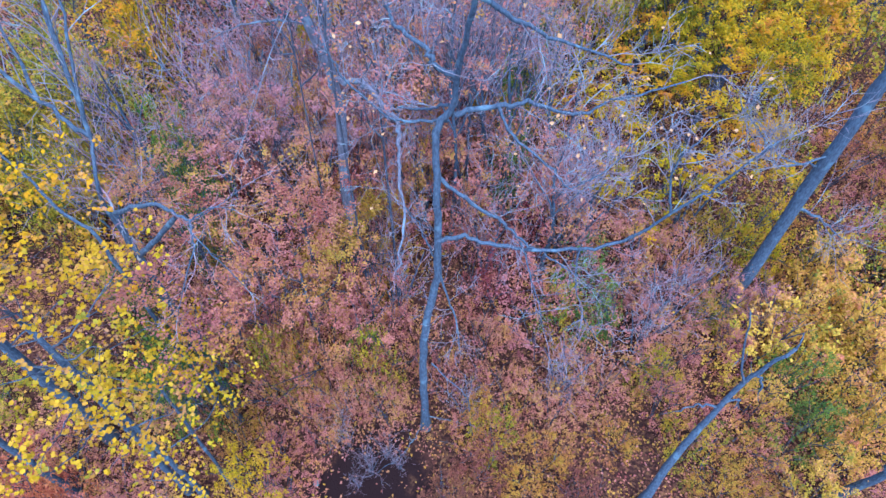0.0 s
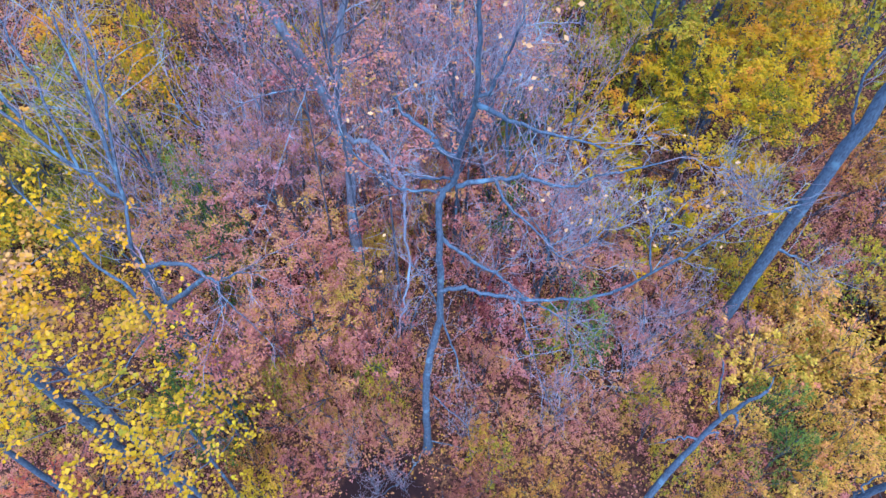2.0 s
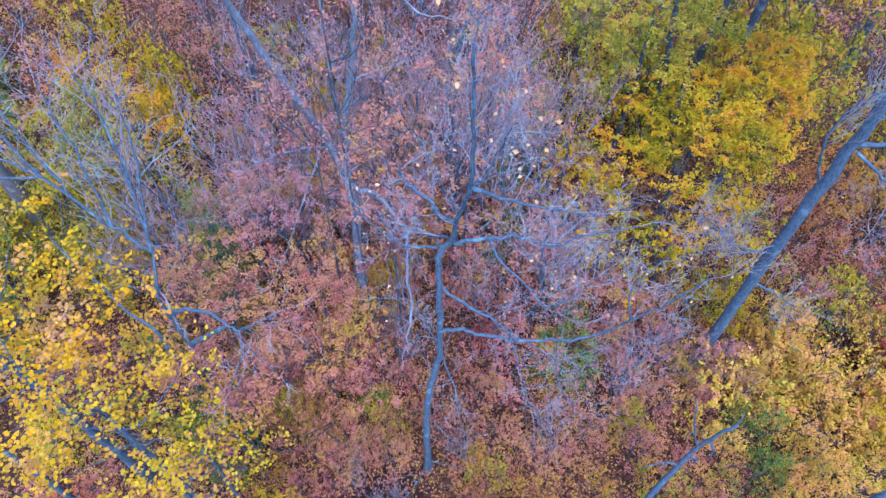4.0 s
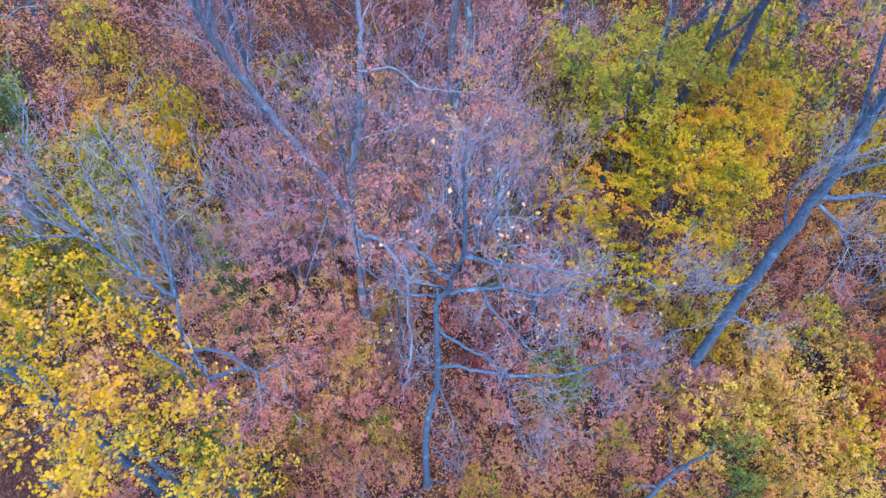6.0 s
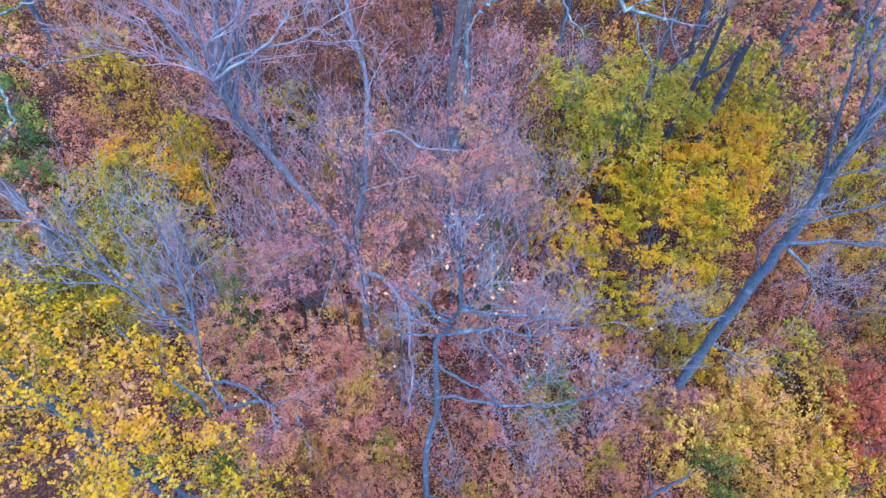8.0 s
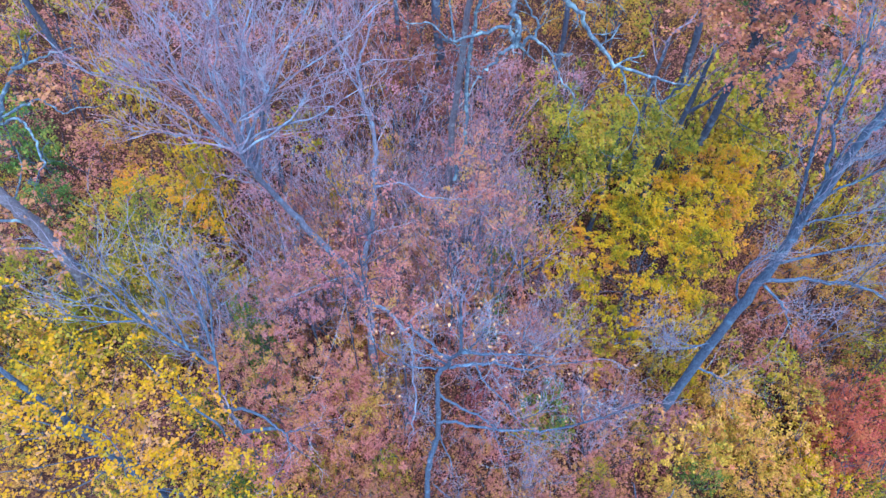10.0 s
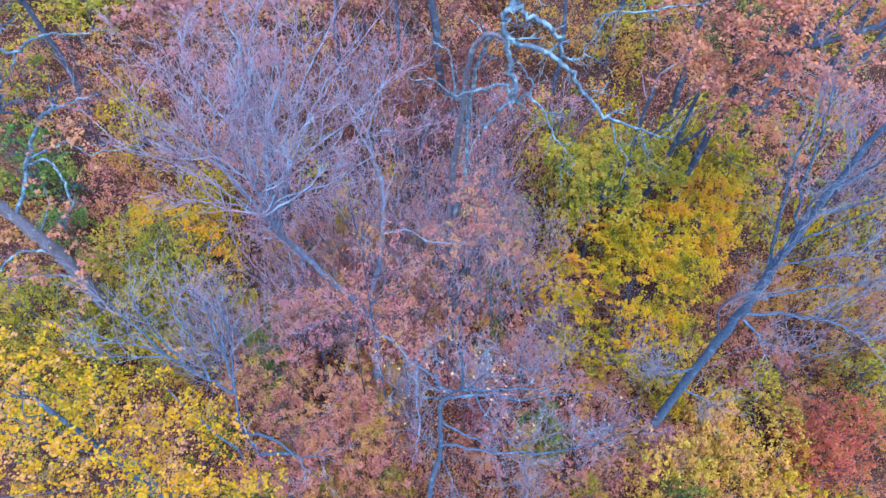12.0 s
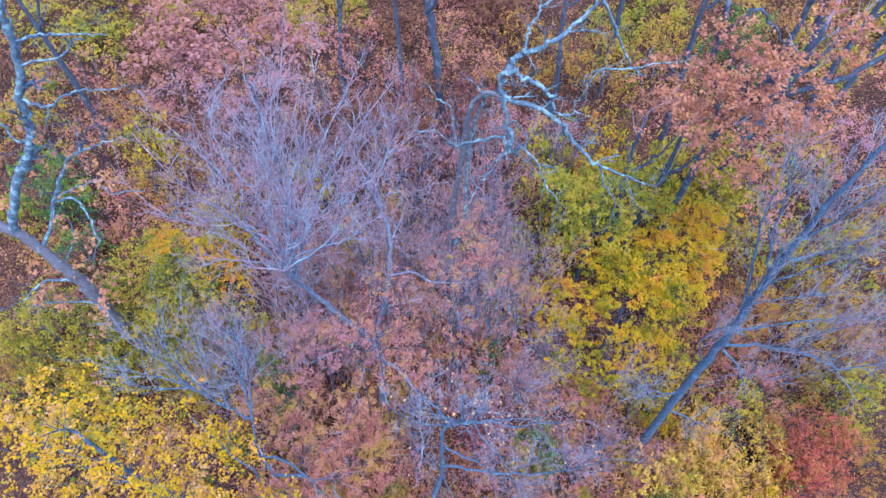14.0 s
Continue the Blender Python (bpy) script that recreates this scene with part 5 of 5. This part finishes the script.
# ---- slender haze trees ----
for k, (x, y, h) in enumerate(((0.3, 13.5, 10.5), (2.0, 14.4, 10.0), (-0.8, 16.5, 9.5), (-6.4, 12.6, 8.0), (3.3, 12.0, 7.0), (1.0, 19.5, 9.5), (-4.0, 18.0, 9.0), (-9.6, 14.2, 8.0), (4.6, 17.0, 8.0), (2.5, 17.0, 9.0), (3.4, 15.2, 8.0), (1.6, 16.0, 9.5), (0.4, 15.5, 10.0), (1.2, 15.0, 9.5))):
    z = float(ground_z(x, y))
    slim, ends, _ = tree("slender bare tree with a haze of pinkish twigs",
         ([(x, y, z), (x + 0.1, y, z + h * 0.35), (x - 0.1, y + 0.2, z + h * 0.6), (x, y, z + h * 0.8)], 0.07, 0.02),
         [([(x, y, z + h * 0.4), (x + 0.7, y - 0.2, z + h * 0.6), (x + 1.2, y, z + h * 0.75)], 0.03, 0.01),
          ([(x, y, z + h * 0.45), (x - 0.7, y + 0.2, z + h * 0.62), (x - 1.2, y + 0.1, z + h * 0.76)], 0.03, 0.01),
          ([(x, y, z + h * 0.5), (x + 0.1, y - 0.6, z + h * 0.68), (x + 0.2, y - 1.0, z + h * 0.8)], 0.03, 0.01)],
         twigs=(6 if x > 0 else 7, 1.6, 2, 0.4, 0.65, 3), stout=1.2, seed=400 + k, group="slender bare trees")
    g = Geo()
    keep = ends[pick.uniform(0, 1, len(ends)) < 0.75]
    g.leaves(pick, np.repeat(keep, 2, axis=0) + pick.normal(0, 0.07, (2 * len(keep), 3)), 0.07, 0.7)
    part("foliage", g.mesh("foliage", LEAF["rust"]), slim, "last rosy leaves", "stuff")

# ---- scattered shrubs farther off and in the gaps ----
for x, y, r, h in ((12.0, 22.4, 2.2, 8.0), (15.0, 22.4, 2.2, 8.5), (13.6, 24.6, 2.4, 9.0), (9.6, 21.8, 1.9, 6.5), (18.0, 23.0, 2.2, 8.0), (-14.8, 14.2, 1.7, 5.5), (-16.2, 13.8, 1.7, 5.5), (-13.4, 15.0, 1.6, 5.0), (-17.6, 14.0, 1.6, 6.0), (-18.6, 12.6, 1.7, 4.0), (-16.8, 11.8, 1.6, 3.6), (-15.0, 11.4, 1.5, 3.4), (-17.4, 10.4, 1.5, 3.0)):
    shrub("olive", x, y, r, h)
for x, y, r, h in ((8.6, 9.9, 1.0, 3.2), (9.5, 9.5, 1.0, 3.1), (-5.0, 7.6, 1.1, 4.0), (-4.4, 8.6, 1.1, 4.4), (-6.0, 8.8, 1.0, 4.2), (-3.0, 7.2, 1.0, 3.4)):
    shrub("rust" if x < 0 else "mauve", x, y, r, h)
shrub("green", -6.6, 6.7, 0.9, 6.0)
shrub("olive", -7.0, 7.4, 0.8, 6.2)
shrub("rust", -5.6, 8.2, 0.8, 5.6)
for x, y, r, h in ((14.6, 10.4, 1.4, 3.2), (13.2, 7.8, 1.3, 2.8), (12.0, 6.4, 1.1, 2.2), (11.2, 7.2, 0.9, 2.4), (12.9, 5.8, 1.0, 2.0), (10.8, 5.4, 0.9, 1.8), (12.3, 8.5, 1.2, 3.0), (14.0, 6.6, 1.2, 2.4)):
    shrub("pale", x, y, r, h)
for x, y, r, h in ((16.6, 10.2, 1.4, 4.0), (15.4, 8.8, 1.3, 3.6), (16.2, 7.6, 1.3, 3.4), (15.4, 10.6, 1.1, 3.6)):
    shrub("crimson", x, y, r, h)
for x, y, r, h in ((-2.3, 10.7, 0.9, 4.0), (-3.3, 12.6, 0.9, 4.2), (1.7, 15.9, 1.0, 4.6), (-0.7, 14.0, 0.8, 4.3), (-7.7, 17.5, 1.0, 4.6), (-4.7, 15.1, 0.8, 4.5)):
    shrub("ochre", x, y, r, h)
for x, y, r, h in ((-2.6, 11.4, 1.1, 4.5), (-3.3, 10.5, 1.0, 4.6), (-1.8, 11.8, 1.0, 4.6), (-1.0, 17.8, 1.2, 4.6), (1.0, 6.3, 0.8, 2.6), (-2.4, 21.5, 1.3, 5.4), (-4.9, 18.4, 1.1, 4.8), (-0.7, 15.9, 0.9, 4.8), (-8.3, 14.8, 1.2, 4.4), (-5.6, 14.7, 1.1, 4.8), (-4.2, 15.6, 0.9, 4.8), (-3.8, 12.4, 0.9, 4.6), (-6.6, 18.6, 1.2, 4.4), (-6.2, 10.7, 0.8, 4.6)):
    shrub("ochre", x, y, r, h)
for x, y, r, h in ((-5.7, 16.1, 0.9, 4.6), (0.3, 15.5, 0.9, 5.0), (-6.0, 14.1, 0.8, 4.5), (-7.0, 13.4, 0.9, 4.2), (1.4, 10.4, 0.8, 3.6), (-4.4, 17.0, 0.8, 4.7), (2.6, 12.7, 0.8, 4.4), (-2.9, 13.5, 0.8, 4.6)):
    shrub("wine", x, y, r, h)
for x, y, r, h in ((3.0, 17.8, 1.0, 5.0), (9.6, 12.4, 1.2, 3.6), (11.3, 13.2, 1.3, 3.4), (-12.6, 14.4, 1.5, 4.6), (-13.9, 15.4, 1.4, 4.2), (-11.6, 13.2, 1.1, 4.4)):
    shrub("olive", x, y, r, h)
for x, y, r, h in ((-3.4, 15.8, 1.0, 5.2), (-4.8, 17.0, 1.0, 5.2), (-2.1, 14.0, 0.9, 5.0), (-6.0, 18.4, 1.0, 5.2), (-3.9, 18.4, 0.9, 5.2), (-1.1, 16.4, 1.0, 5.2), (-0.1, 14.0, 0.9, 5.0), (-2.3, 19.1, 0.9, 5.4)):
    shrub("rust", x, y, r, h)
shrub("gold", 10.2, 11.9, 0.9, 3.2)
shrub("green", -7.0, 12.0, 0.9, 7.2)
shrub("crimson", -11.2, 4.8, 1.1, 2.2)
shrub("crimson", -10.3, 4.2, 0.9, 1.8)
shrub("lemon", -4.9, 4.8, 0.9, 2.9)
# tall rust bushes round the far trunks
for x, y, r, h in ((0.4, 22.4, 1.9, 7.0), (-1.8, 23.0, 1.9, 7.0), (2.4, 23.0, 1.9, 7.0), (-2.6, 25.6, 2.0, 7.0), (-4.2, 28.0, 2.2, 6.0), (-1.0, 29.0, 2.2, 6.0), (1.6, 28.0, 2.2, 6.0), (3.4, 25.4, 2.0, 6.0), (-12.0, 24.0, 1.9, 6.0), (-10.4, 23.6, 1.8, 6.0)):
    shrub("rust" if x < -9 else "umber" if y > 25.5 else "mauve", x, y, r, h)
RING = [(x + dice.uniform(-1.1, 1.1), y + dice.uniform(-1.1, 1.1)) for y in np.arange(-5.1, 47.0, 2.7) for x in np.arange(-40.0, 41.0, 2.7) if abs(x) < 11 + 0.8 * max(y, 0.0)]
for x, y in RING:
    if any((x - a) ** 2 + (y - b) ** 2 < (0.75 * r) ** 2 for a, b, r in PLANTED) or (-3.7 < x < 0.2 and 2.5 < y < 6.6) or (4.6 < x < 6.4 and 2.5 < y < 5.3):
        continue
    if y > 24 and (int(x * 7) + int(y * 5)) % 3 == 0:
        continue
    warm = math.sin(x * 0.33 + 0.6) + math.sin(y * 0.41 + 1.3) + dice.normal(0, 0.6)
    kind = "mauve" if warm > 1.3 else "rust" if warm > 0.1 else "ochre" if warm > -0.9 else "olive"
    if y < 7:
        kind = "ochre" if dice.uniform() < 0.25 else "rust"
    if y > 22.5 and -9 < x < 6 and dice.uniform() < 0.6:
        kind = "umber"
    if -9 < x < 5 and 10.8 < y < 25 and dice.uniform() < 0.85:
        kind = "mauve" if y > 16 else "rose"
    low = 0.6 if y < 12 else 1.0
    plant = far_bush if y > 19 or y < 2.5 else shrub
    plant(kind, x, y, dice.uniform(0.9, 1.6) * (1.5 if y > 25 else 1.0), low * dice.uniform(1.6, 3.4))

for kind, g in THICKET.items():
    tagged(new("far_thicket", g.mesh("far_thicket", LEAF[kind])), "distant undergrowth of " + LOOKS[kind][0].split(" with ")[1], "undergrowth", "", "stuff")

# ---- a scrap on the bare patch of ground ----
def scrap(x, y):
    """A crumpled pale blue scrap lying on the soil."""
    bm = bmesh.new()
    bmesh.ops.create_icosphere(bm, subdivisions=2, radius=0.085)
    for v in bm.verts:
        v.co *= 1 + 0.5 * noise.noise(v.co * 14)
        v.co.z = max(0.0, v.co.z * 0.4)
    me = bpy.data.meshes.new("scrap")
    bm.to_mesh(me)
    bm.free()
    me.materials.append(bark_material("pale_blue_plastic", (0.05, 0.20, 0.30), (0.10, 0.30, 0.40), (0.16, 0.38, 0.48), scale=10))
    ob = new("scrap", me)
    ob.location = (x, y, float(ground_z(x, y)) - 0.06)
    tagged(ob, "crumpled pale blue scrap lying on bare soil", "litter")


scrap(-3.5, 5.1)
